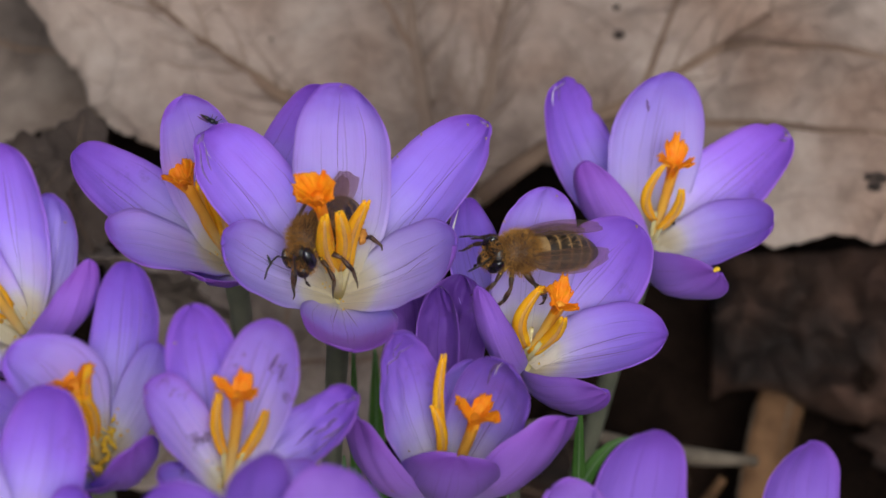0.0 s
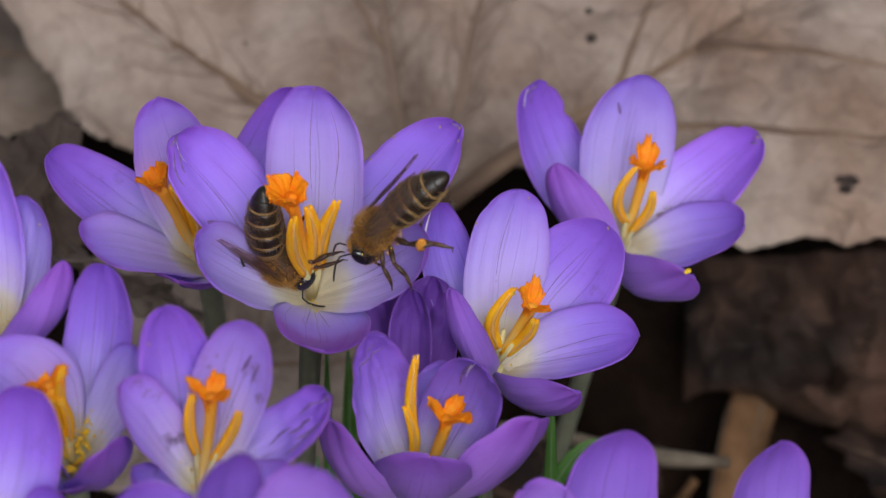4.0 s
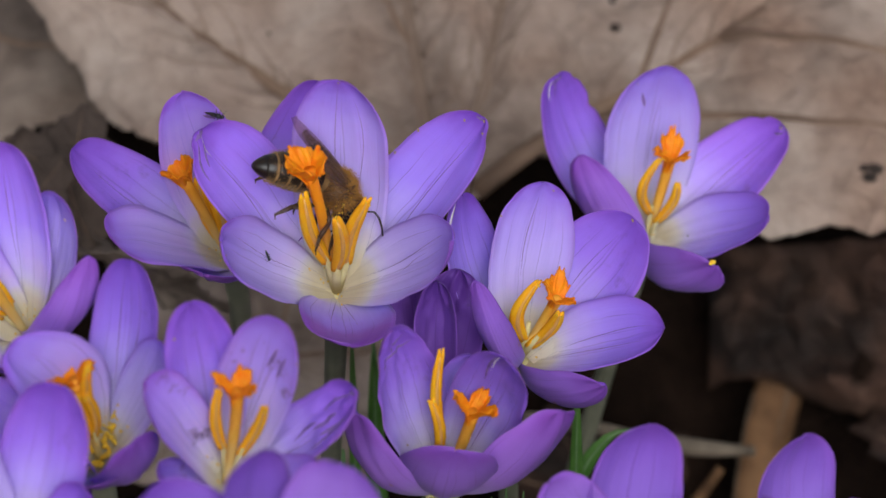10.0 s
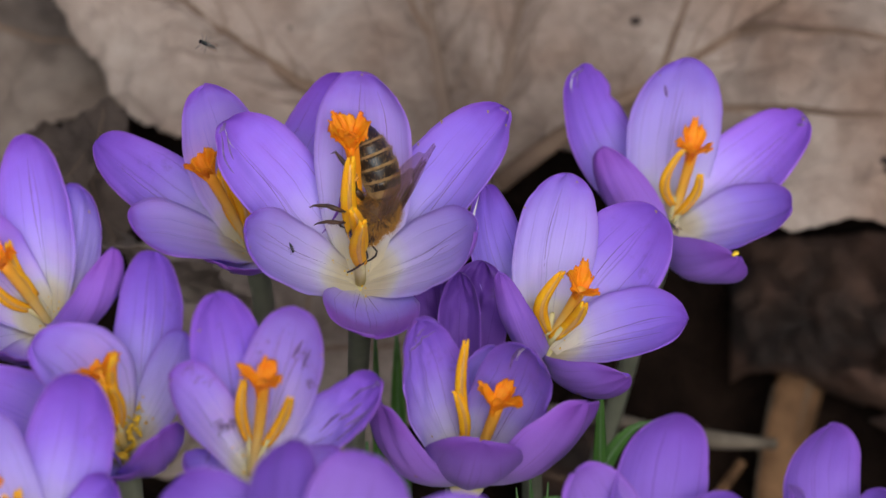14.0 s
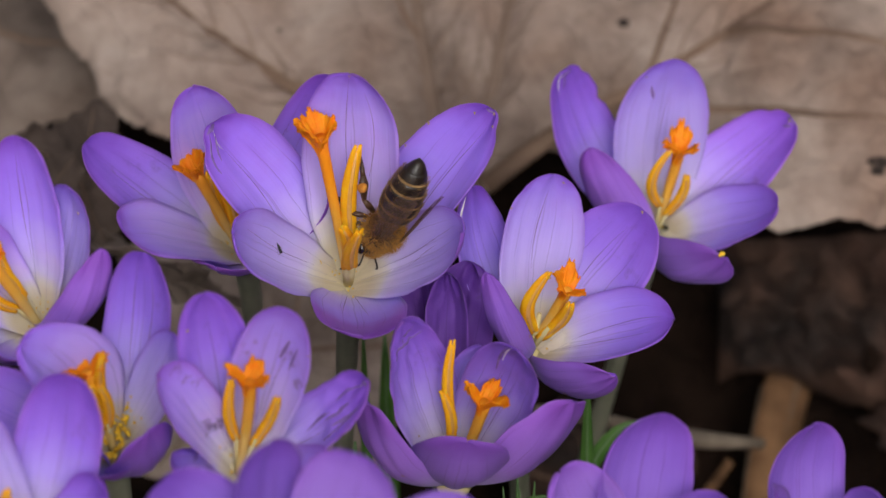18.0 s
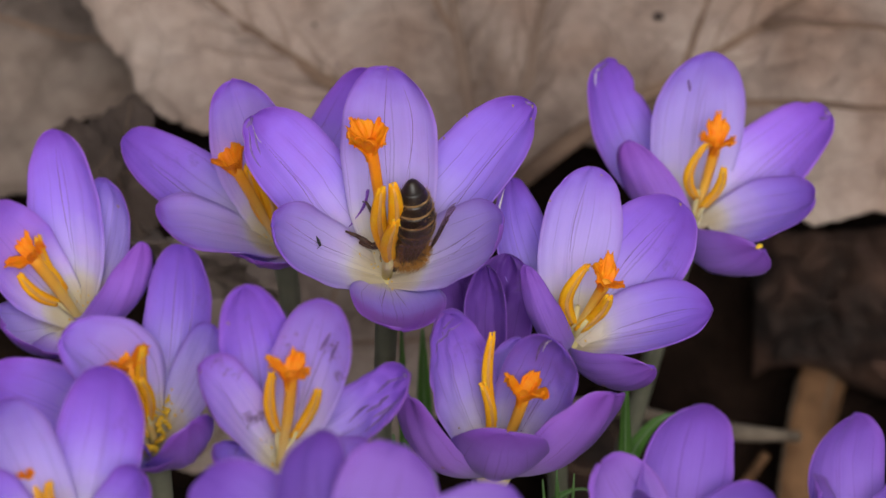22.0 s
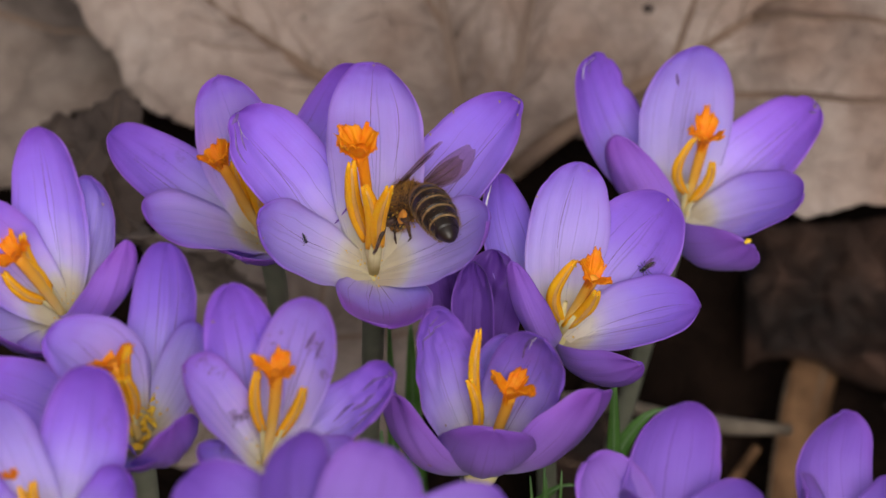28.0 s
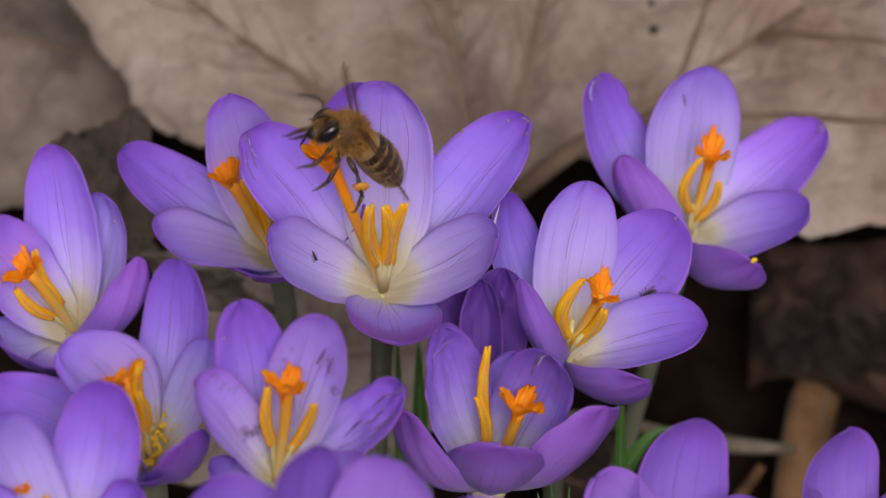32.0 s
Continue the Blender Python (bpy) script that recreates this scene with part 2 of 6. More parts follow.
def litter_material(name, dark, mid, light, scale=60.0, patch=None):
    """Dry leaf skin: blotches, specks and a fine net of veins."""
    m = Nodes(name)
    col = m.ramp(m.noise(scale, 6, 0.65), [(0.28, dark), (0.5, mid), (0.72, light)])
    if patch:
        blot = m.math("MULTIPLY", m.math("SUBTRACT", m.noise(scale * 0.75, 3, 0.6), 0.44), 5.0, True)
        col = m.mix(m.math("MULTIPLY", blot, 0.8), col, patch)
        spot = m.math("MULTIPLY", m.math("SUBTRACT", m.noise(scale * 2.6, 4, 0.7), 0.61), 9.0, True)
        col = m.mix(m.math("MULTIPLY", spot, 0.55), col, dark)
    zone = m.math("MULTIPLY", m.math("SUBTRACT", m.noise(scale * 0.55, 2, 0.5), 0.42), 4.5, True)
    col = m.mix(m.math("MULTIPLY", zone, 0.55), col, light)
    small = m.ramp(m.noise(scale * 9, 4, 0.7), [(0.3, (0.55, 0.5, 0.47)), (0.6, (1, 1, 1))])
    col = m.mix(0.55, col, small, "MULTIPLY")
    vor = m.tree.nodes.new("ShaderNodeTexVoronoi")
    vor.feature = "DISTANCE_TO_EDGE"
    vor.inputs["Scale"].default_value = scale * 3.2
    m.link(m.coords(), vor.inputs["Vector"])
    net = m.math("SUBTRACT", 1.0, m.math("MULTIPLY", vor.outputs["Distance"], 11.0), True)
    col = m.mix(m.math("MULTIPLY", net, 0.1), col, dark)
    m.colour(col)
    m.rough(0.78, 0.25)
    m.bump(m.math("ADD", m.math("ADD", m.noise(scale * 5, 5, 0.7), m.math("MULTIPLY", m.noise(scale * 1.6, 4, 0.6), 2.2)), m.math("MULTIPLY", net, 0.2)), 0.85, 0.0011)
    return m.mat


LEAF_TAN = litter_material("dry_leaf_tan", (0.085, 0.054, 0.04), (0.245, 0.178, 0.142), (0.43, 0.345, 0.292), 42.0, (0.23, 0.132, 0.088))
LEAF_GREY = litter_material("dry_leaf_grey", (0.045, 0.032, 0.026), (0.165, 0.124, 0.10), (0.28, 0.22, 0.18), 45.0, (0.14, 0.094, 0.07))
# brown leaf with the shade of the gap under the maple leaf painted in
LEAF_SHADE = litter_material("dry_leaf_brown_painted_shade", (0.03, 0.02, 0.015), (0.07, 0.049, 0.039), (0.115, 0.083, 0.066), 55.0, (0.065, 0.04, 0.03))
LEAF_BROWN = litter_material("dry_leaf_brown", (0.09, 0.062, 0.048), (0.21, 0.155, 0.125), (0.32, 0.25, 0.205))
# dark brown leaf, lowered further so its colour holds the hollow's shade
LEAF_DARK = litter_material("dark_leaf_with_shade", (0.004, 0.002, 0.0014), (0.020, 0.0104, 0.007), (0.088, 0.046, 0.030), 75.0, (0.049, 0.021, 0.0125))
VEIN = simple("leaf_vein_brown", (0.085, 0.05, 0.033), (0.20, 0.125, 0.082), 120, 0.75)
HOLE_ROT = simple("leaf_hole_and_rot_dark", (0.012, 0.008, 0.006), (0.04, 0.026, 0.02), 300, 0.85)
VEIN_SOFT = simple("leaf_vein_faded", (0.12, 0.076, 0.053), (0.21, 0.145, 0.108), 90, 0.8)
# soil taken near black: the shade of the hollows is in its colour
SOIL = simple("soil_with_shade", (0.004, 0.0022, 0.0015), (0.015, 0.0082, 0.0054), 180, 0.95, 0.05, 0.9, 0.002)
STALK = simple("dry_stalk_tan", (0.05, 0.025, 0.012), (0.20, 0.105, 0.05), 200, 0.8, 0.1, 0.7, 0.0008)
STRAW = simple("straw_pale", (0.05, 0.037, 0.026), (0.17, 0.13, 0.094), 240, 0.75)
STEM = simple("flower_tube_pale", (0.155, 0.155, 0.105), (0.25, 0.24, 0.175), 140, 0.5, 0.4, 0.2, 0.0002, 0.25)
GREEN = simple("leaf_green", (0.05, 0.125, 0.022), (0.105, 0.22, 0.04), 160, 0.45, 0.4, 0.3, 0.0002, 0.2)
MIDRIB = simple("leaf_white_midrib", (0.09, 0.16, 0.06), (0.16, 0.24, 0.11), 200, 0.5)
STIGMA = simple("stigma_orange", (1.0, 0.27, 0.002), (1.0, 0.45, 0.008), 1100, 0.5, 0.3, 0.35, 0.0002, 0.42)


def style_material():
    """A style that runs from pale yellow at the throat to deep orange below the stigma, along its own x."""
    m = Nodes("style_orange")
    xyz = m.tree.nodes.new("ShaderNodeSeparateXYZ")
    m.link(m.coords(), xyz.inputs[0])
    along = m.math("ADD", m.math("MULTIPLY", xyz.outputs[0], 50.0), m.math("MULTIPLY", m.math("SUBTRACT", m.noise(500, 3), 0.5), 0.2))
    col = m.ramp(along, [(0.0, (0.80, 0.66, 0.28)), (0.3, (0.88, 0.50, 0.06)), (0.62, (0.96, 0.36, 0.008)), (0.95, (1.0, 0.27, 0.004))])
    m.colour(col)
    m.rough(0.5, 0.35)
    m.bump(m.noise(1600, 3), 0.3, 0.0002)
    m.translucent(col, 0.25)
    return m.mat


STYLE = style_material()
ANTHER = simple("anther_amber", (1.0, 0.42, 0.003), (1.0, 0.58, 0.010), 450, 0.6, 0.3, 0.45, 0.0003, 0.26)
CONNECTIVE = simple("anther_connective_tan", (0.74, 0.36, 0.06), (0.86, 0.46, 0.14), 600, 0.55, 0.3, 0.3, 0.0002, 0.2)
FILAMENT = simple("filament_cream", (0.62, 0.51, 0.2), (0.72, 0.63, 0.32), 500, 0.5, 0.35, 0.2, 0.0001, 0.2)
POLLEN = simple("pollen_yellow", (0.80, 0.47, 0.02), (0.90, 0.62, 0.06), 2500, 0.85, 0.2, 0.6, 0.0002)

BEE_DARK = simple("chitin_dark", (0.006, 0.004, 0.003), (0.026, 0.014, 0.007), 900, 0.38, 0.4, 0.3, 0.0001)
BEE_BAND = simple("abdomen_hair_band", (0.21, 0.118, 0.044), (0.38, 0.235, 0.10), 1500, 0.8, 0.2, 0.8, 0.0002)
BEE_FUR = simple("bee_fur_tawny", (0.19, 0.082, 0.018), (0.45, 0.225, 0.055), 900, 0.7, 0.2, 0.2, 0.0001)
BEE_SKIN = simple("thorax_skin_brown", (0.045, 0.021, 0.009), (0.12, 0.060, 0.024), 900, 0.6, 0.3, 0.7, 0.0002)
BEE_LEG = simple("leg_red_brown", (0.022, 0.011, 0.006), (0.085, 0.04, 0.018), 700, 0.45, 0.35, 0.3, 0.0001)
EYE = simple("eye_black", (0.006, 0.005, 0.006), (0.012, 0.01, 0.011), 3000, 0.18, 0.6, 0.2, 0.00005)
LOAD = simple("pollen_load_orange", (0.50, 0.18, 0.02), (0.66, 0.29, 0.05), 1800, 0.85, 0.2, 0.7, 0.0003)
GNAT = simple("gnat_black", (0.008, 0.009, 0.008), (0.02, 0.024, 0.02), 2000, 0.3, 0.5, 0.2, 0.0001)


def wing_material():
    m = Nodes("wing_membrane")
    uvn = m.noise(700, 3)
    m.colour(m.ramp(uvn, [(0.3, (0.24, 0.17, 0.13)), (0.7, (0.40, 0.31, 0.26))]))
    m.rough(0.22, 0.6)
    clear = m.tree.nodes.new("ShaderNodeBsdfTransparent")
    clear.inputs["Color"].default_value = (0.87, 0.81, 0.77, 1)
    mixer = m.tree.nodes.new("ShaderNodeMixShader")
    mixer.inputs[0].default_value = 0.92
    m.link(m.bsdf.outputs[0], mixer.inputs[1])
    m.link(clear.outputs[0], mixer.inputs[2])
    m.link(mixer.outputs[0], m.out.inputs["Surface"])
    return m.mat


WING = wing_material()


# ---- building blocks ----
def mesh_of(name, verts, faces, mats, idx=None, uvs=None, smooth=True):
    me = bpy.data.meshes.new(name)
    me.from_pydata([tuple(v) for v in verts], [], faces)
    for mat in mats:
        me.materials.append(mat)
    if idx is not None:
        me.polygons.foreach_set("material_index", idx)
    if smooth:
        me.polygons.foreach_set("use_smooth", [True] * len(faces))
    if uvs is not None:
        layer = me.uv_layers.new(name="UVMap")
        flat = [c for f in faces for i in f for c in uvs[i]]
        layer.data.foreach_set("uv", flat)
    me.update()
    return me


def child(name, me, parent, m=None, label=""):
    ob = new(name, me)
    ob.parent = parent
    if m is not None:
        ob.matrix_local = m
    return tagged(ob, label=label) if label else ob


class Build:
    """Gathers tubes and lumps into one mesh."""

    def __init__(self):
        self.v, self.f, self.i = [], [], []

    def tube(self, pts, radii, n=8, mat=0, flat=1.0, side=(0, 0, 1)):
        pts = [Vector(p) for p in pts]
        base = len(self.v)
        ref = Vector(side)
        for k, p in enumerate(pts):
            d = (pts[min(k + 1, len(pts) - 1)] - pts[max(k - 1, 0)]).normalized()
            a = ref - d * ref.dot(d)
            if a.length < 1e-6:
                a = d.orthogonal()
            a.normalize()
            b = d.cross(a)
            for j in range(n):
                w = 2 * math.pi * j / n
                self.v.append(p + (a * math.cos(w) * flat + b * math.sin(w)) * radii[k])
        for k in range(len(pts) - 1):
            for j in range(n):
                j2 = (j + 1) % n
                self.f.append((base + k * n + j, base + k * n + j2, base + (k + 1) * n + j2, base + (k + 1) * n + j))
                self.i.append(mat)
        for k, rev in ((0, True), (len(pts) - 1, False)):
            ring = [base + k * n + j for j in range(n)]
            self.f.append(tuple(reversed(ring)) if rev else tuple(ring))
            self.i.append(mat)

    def lump(self, c, r, rot=None, nu=12, nv=8, mat=0, rough=0.0):
        base = len(self.v)
        c = Vector(c)
        rot = rot or Matrix.Identity(3)
        for a in range(nv + 1):
            th = math.pi * a / nv
            for j in range(nu):
                ph = 2 * math.pi * j / nu
                d = Vector((math.sin(th) * math.cos(ph), math.sin(th) * math.sin(ph), math.cos(th)))
                k = 1 + rough * noise.noise(d * 2.3 + c * 3000)
                self.v.append(c + rot @ Vector((d.x * r[0], d.y * r[1], d.z * r[2])) * k)
        for a in range(nv):
            for j in range(nu):
                j2 = (j + 1) % nu
                self.f.append((base + a * nu + j, base + (a + 1) * nu + j, base + (a + 1) * nu + j2, base + a * nu + j2))
                self.i.append(mat)

    def spike(self, p, d, r, mat=0):
        base = len(self.v)
        p, d = Vector(p), Vector(d)
        a = d.orthogonal().normalized() * r
        b = d.normalized().cross(a)
        self.v += [p + a, p - a * 0.5 + b * 0.87, p - a * 0.5 - b * 0.87, p + d]
        self.f += [(base, base + 1, base + 3), (base + 1, base + 2, base + 3), (base + 2, base, base + 3)]
        self.i += [mat] * 3

    def mesh(self, name, mats, smooth=True):
        return mesh_of(name, self.v, self.f, mats, self.i, None, smooth)


def toward(az, el):
    a, e = radians(az), radians(el)
    return Vector((math.cos(e) * math.cos(a), math.cos(e) * math.sin(a), math.sin(e)))


def frame_on(origin, d, up=(0, 0, 1)):
    """A pose whose x axis runs along d and whose z axis leans to up."""
    d = Vector(d).normalized()
    u = Vector(up)
    n = (u - d * u.dot(d)).normalized()
    s = n.cross(d)
    m = Matrix((d, s, n)).transposed().to_4x4()
    m.translation = origin
    return m


# ---- ground ----
def ground_z(x, y):
    k = min(max((y - 0.045) / 0.09, 0.0), 1.0)
    bank = 0.045 * k * k * (3 - 2 * k)
    far = min(1.0, 0.5 / (0.5 + math.hypot(x, y)))
    # pit added to deepen the shade below the maple leaf's right half
    pit = 0.035 * math.exp(-((x - 0.026) / 0.016) ** 2 - ((y - 0.062) / 0.022) ** 2)
    return bank - pit + far * (0.006 * noise.noise((x * 38, y * 38, 0.3)) + 0.0025 * noise.noise((x * 140, y * 140, 2.1)))


def build_ground():
    n = 150
    line = [math.copysign(abs(k) ** 1.0 * 0.12 + 60 * abs(k) ** 9, k) for k in np.linspace(-1, 1, n)]
    verts = [(x, y + 0.05, ground_z(x, y + 0.05)) for y in line for x in line]
    faces = [(r * n + q, r * n + q + 1, (r + 1) * n + q + 1, (r + 1) * n + q) for r in range(n - 1) for q in range(n - 1)]
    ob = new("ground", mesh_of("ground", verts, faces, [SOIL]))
    tagged(ob, "dark garden soil under dry leaf litter, hollow shade in its colour", "ground", kind="structure")


build_ground()


# ---- leaf litter ----
def sheet(name, cols, rows, fn, mats, thick):
    """A double sided sheet: fn(u, v) gives a point; the under side lies thick below."""
    top = [fn(u, v) for v in np.linspace(0, 1, rows) for u in np.linspace(0, 1, cols)]
    nrm = Vector((0, 0, 1))
    verts = top + [p - nrm * thick for p in top]
    n, faces = cols * rows, []
    for r in range(rows - 1):
        for q in range(cols - 1):
            a, b, c2, d = r * cols + q, r * cols + q + 1, (r + 1) * cols + q + 1, (r + 1) * cols + q
            faces += [(a, b, c2, d), (n + d, n + c2, n + b, n + a)]
    edge = [q for q in range(cols)] + [r * cols + cols - 1 for r in range(1, rows)] + [(rows - 1) * cols + q for q in range(cols - 2, -1, -1)] + [r * cols for r in range(rows - 2, 0, -1)]
    for k, a in enumerate(edge):
        b = edge[(k + 1) % len(edge)]
        faces.append((b, a, n + a, n + b))
    return mesh_of(name, verts, faces, mats)


def big_leaf():
    """The broad maple leaf propped against the bank; x along the picture, y up its slope."""
    root = new("maple_leaf")
    tagged(root, "large dry tan maple leaf with dark veins and ragged lobes", "leaf")
    root.matrix_world = frame_on(Vector((0.0029, 0.0669, 0.0429)), (1, 0, 0), (0, -0.643, 0.766))
    k = 0.0625 * MM
    kx = [-785, -735, -722, -668, -648, -600, -560, -513, -410, -230, -50, 30, 155, 250, 370, 560, 640, 670, 738, 870]
    ky = [430, 352, 318, 268, 196, 158, 140, 124, 55, -40, 5, 35, 118, 95, 20, -58, -36, -22, -52, -30]

    def lower(x):
        return np.interp(x, kx, ky) + 9 * noise.noise((x * 0.03, 1.7, 0)) + (5 if x > -450 else 15) * noise.noise((x * 0.11, 4.2, 0))

    def height(x, y):
        ridge = 0
        for ang in (143, 100, 78, 36):
            d = abs(x * math.sin(radians(ang)) - (y + 10) * math.cos(radians(ang)))
            ridge -= 30 * math.exp(-d / 38)
        wave = 22 * noise.noise((x * 0.007, y * 0.009, 0.5)) + 13 * noise.noise((x * 0.016, y * 0.022, 3.1)) + 6 * abs(noise.noise((x * 0.03 + y * 0.012, y * 0.045 - x * 0.01, 7.7)))
        return ridge + wave + 0.00006 * x * x

    def fn(u, v):
        x = -785 + 1690 * u
        lo = lower(x)
        hi = 520 + 260 * math.sin(math.pi * min(max(u, 0), 1)) + 60 * noise.noise((x * 0.01, 9, 0))
        y = lo + (hi - lo) * v ** 1.15
        z = height(x, y) - 26 * math.exp(-(y - lo) / 40)
        return Vector((x * k, y * k, z * k))

    child("blade", sheet("maple_blade", 260, 110, fn, [LEAF_TAN], 0.35 * MM), root)
    for (x0, y0, x1, y1, r) in ((-20, 20, -560, 420, 12), (-30, 40, -95, 560, 8.5), (10, 40, 110, 560, 8.5), (40, 45, 560, 395, 12),
                                (250, 172, 830, 150, 6), (470, 330, 830, 285, 6), (-70, 300, -200, 560, 4), (330, 240, 420, 520, 4)):
        b = Build()
        pts, rad = [], []
        for s in np.linspace(0, 1, 16):
            x = x0 + (x1 - x0) * s + 10 * math.sin(3 * s) * (1 if x1 > x0 else -1)
            y = y0 + (y1 - y0) * s + 8 * math.sin(5 * s)
            pts.append(Vector((x * k, y * k, (height(x, y) + 1) * k)))
            # the two middle veins are widened to paint in the shading of their folds
            rad.append(r * (2.1 if r == 8.5 else 1.55) * k * (1.15 - 0.75 * s) * (0.9 + 0.3 * noise.noise((s * 9, x0, 0))))
        b.tube(pts, rad, 8, 0, 0.45)
        child("vein", b.mesh("maple_vein", [VEIN if r > 9 or r < 7 else VEIN_SOFT]), root, label="dark brown raised leaf vein")
    # side veins that leave the main ones aslant
    rng = random.Random(31)
    for ang in (143, 100, 78, 36):
        a = radians(ang)
        for q in range(9):
            along = 90 + q * 78 + rng.uniform(-20, 20)
            for side in (-1, 1):
                b = Build()
                turn = a + side * radians(rng.uniform(38, 55))
                x0, y0 = along * math.cos(a), along * math.sin(a) - 10
                far = rng.uniform(90, 170)
                pts = []
                for s in np.linspace(0, 1, 12):
                    x, y = x0 + far * s * math.cos(turn - side * 0.35 * s), y0 + far * s * math.sin(turn - side * 0.35 * s)
                    pts.append(Vector((x * k, y * k, (height(x, y) + 0.5) * k)))
                if min(p.y / k - lower(p.x / k) for p in pts) < 25 or max(abs(p.x) for p in pts) > 840 * k:
                    continue
                b.tube(pts, [(3.4 - 2.2 * s) * k for s in np.linspace(0, 1, 12)], 6, 0, 0.5)
                child("side_vein", b.mesh("maple_side_vein", [VEIN_SOFT]), root, label="thin faded side vein")
    # larger lumps paint the dark seen through holes; the smallest are decayed spots
    for x, y, r in ((288, 335, 10), (284, 392, 7), (733, 40, 12), (744, 58, 14), (724, 58, 9), (520, 120, 5), (-330, 330, 4), (150, 420, 5)):
        b = Build()
        b.lump((x * k, y * k, (height(x, y) + 1) * k), (r * k, r * k * 0.8, 5 * k), None, 16, 8, 0, 0.4)
        child("decay_spot", b.mesh("decay_spot", [HOLE_ROT]), root, label="small dark lump for a hole and for decay")


big_leaf()


def dry_leaf(name, label, place, turn, size, seed, mat, lobes=5, curl=0.3, depth=0.35, group=""):
    """A fallen leaf: a lobed disc with veins, curled and crumpled."""
    rng = random.Random(seed)
    root = new(name)
    tagged(root, label, "leaf", group=group)
    root.matrix_world = pose(*place, *turn)
    na, nr = 72, 16
    off = rng.uniform(0, 50)

    def radius(th):
        r = 1 - depth * (0.5 - 0.5 * math.cos(lobes * th))
        return size * (r + 0.09 * noise.noise((th * 3, off, 0)) + 0.05 * math.sin(th * lobes * 4))

    def lift(x, y):
        return size * (curl * ((x / size) ** 2 - 0.4 * (y / size) ** 2) + 0.16 * noise.noise((x / size * 2.2 + off, y / size * 2.2, 1)) + 0.05 * noise.noise((x / size * 7, y / size * 7 + off, 1)))

    verts, faces = [], []
    for layer in (0, -0.3 * MM):
        for q in range(nr + 1):
            for a in range(na):
                th = 2 * math.pi * a / na
                r = radius(th) * q / nr
                x, y = r * math.cos(th), r * math.sin(th)
                verts.append(Vector((x, y, lift(x, y) + layer)))
    half = (nr + 1) * na
    for q in range(nr):
        for a in range(na):
            a2 = (a + 1) % na
            f = (q * na + a, (q + 1) * na + a, (q + 1) * na + a2, q * na + a2)
            faces.append(f)
            faces.append(tuple(half + i for i in reversed(f)))
    for a in range(na):
        a2 = (a + 1) % na
        faces.append((nr * na + a, half + nr * na + a, half + nr * na + a2, nr * na + a2))
    child("blade", mesh_of(name + "_blade", verts, faces, [mat]), root)
    for q in range(lobes):
        th = 2 * math.pi * q / lobes
        b = Build()
        pts = [Vector((radius(th) * 0.92 * s * math.cos(th + 0.1 * s), radius(th) * 0.92 * s * math.sin(th + 0.1 * s), 0)) for s in np.linspace(0, 1, 9)]
        pts = [Vector((p.x, p.y, lift(p.x, p.y) + 0.15 * MM)) for p in pts]
        b.tube(pts, [size * 0.013 * (1.1 - 0.8 * s) for s in np.linspace(0, 1, 9)], 6)
        child("vein", b.mesh(name + "_vein", [VEIN]), root)
    return root


dry_leaf("grey_leaf", "grey brown weathered leaf lying under the maple leaf", (-0.058, 0.100, 0.049), (45, 10, -20), 0.026, 8, LEAF_GREY, 5, 0.12, 0.25)
dry_leaf("grey_leaf", "grey brown weathered leaf leaning behind the open flowers", (-0.017, 0.056, 0.030), (48, 6, 10), 0.021, 17, LEAF_BROWN, 5, 0.1, 0.3)
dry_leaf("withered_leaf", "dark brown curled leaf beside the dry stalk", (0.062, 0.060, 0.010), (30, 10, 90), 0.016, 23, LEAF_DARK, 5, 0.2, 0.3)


def withered_leaf():
    """A dark leaf in the hollow, its shade put into the colour, its lower margin rolled under."""
    root = new("withered_leaf")
    tagged(root, "dark brown crumpled leaf with a rolled lower margin, hollow shade in its colour", "leaf")
    root.matrix_world = frame_on(Vector((0.0325, 0.0725, 0.0172)), (1, 0, 0), (0, -0.75, 0.66))

    def fn(u, v):
        x = 0.026 * u
        low = 0.0006 * math.sin(9 * u) - 0.0075 * max(u - 0.3, 0.0) / 0.7 + 0.0005 * noise.noise((u * 14, 3.3, 0))
        y = low + (0.0160 - low) * v
        bulge = 0.0048 * noise.noise((u * 3.1, v * 2.4, 5.5)) + 0.0022 * noise.noise((u * 9, v * 7, 1.5)) + 0.0004 * noise.noise((u * 30, v * 24, 2.5))
        roll = 0.0022 * math.exp(-((v - 0.14) / 0.13) ** 2) - 0.002 * math.exp(-v / 0.05)
        edge = -0.004 * math.exp(-u / 0.06)
        return Vector((x, y, bulge + roll + edge))

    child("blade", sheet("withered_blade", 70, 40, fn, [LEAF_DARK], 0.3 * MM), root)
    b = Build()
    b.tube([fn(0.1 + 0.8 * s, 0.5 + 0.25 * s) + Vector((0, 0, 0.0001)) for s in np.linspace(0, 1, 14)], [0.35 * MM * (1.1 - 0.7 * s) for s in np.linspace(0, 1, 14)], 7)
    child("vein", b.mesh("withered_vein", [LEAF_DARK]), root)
    # a black lump painted where a hole shows the dark behind the leaf
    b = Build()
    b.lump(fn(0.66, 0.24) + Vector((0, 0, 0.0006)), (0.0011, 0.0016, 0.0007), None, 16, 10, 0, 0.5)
    child("decay_spot", b.mesh("withered_spot", [SOIL]), root, label="black lump standing in for a hole in the leaf")


withered_leaf()
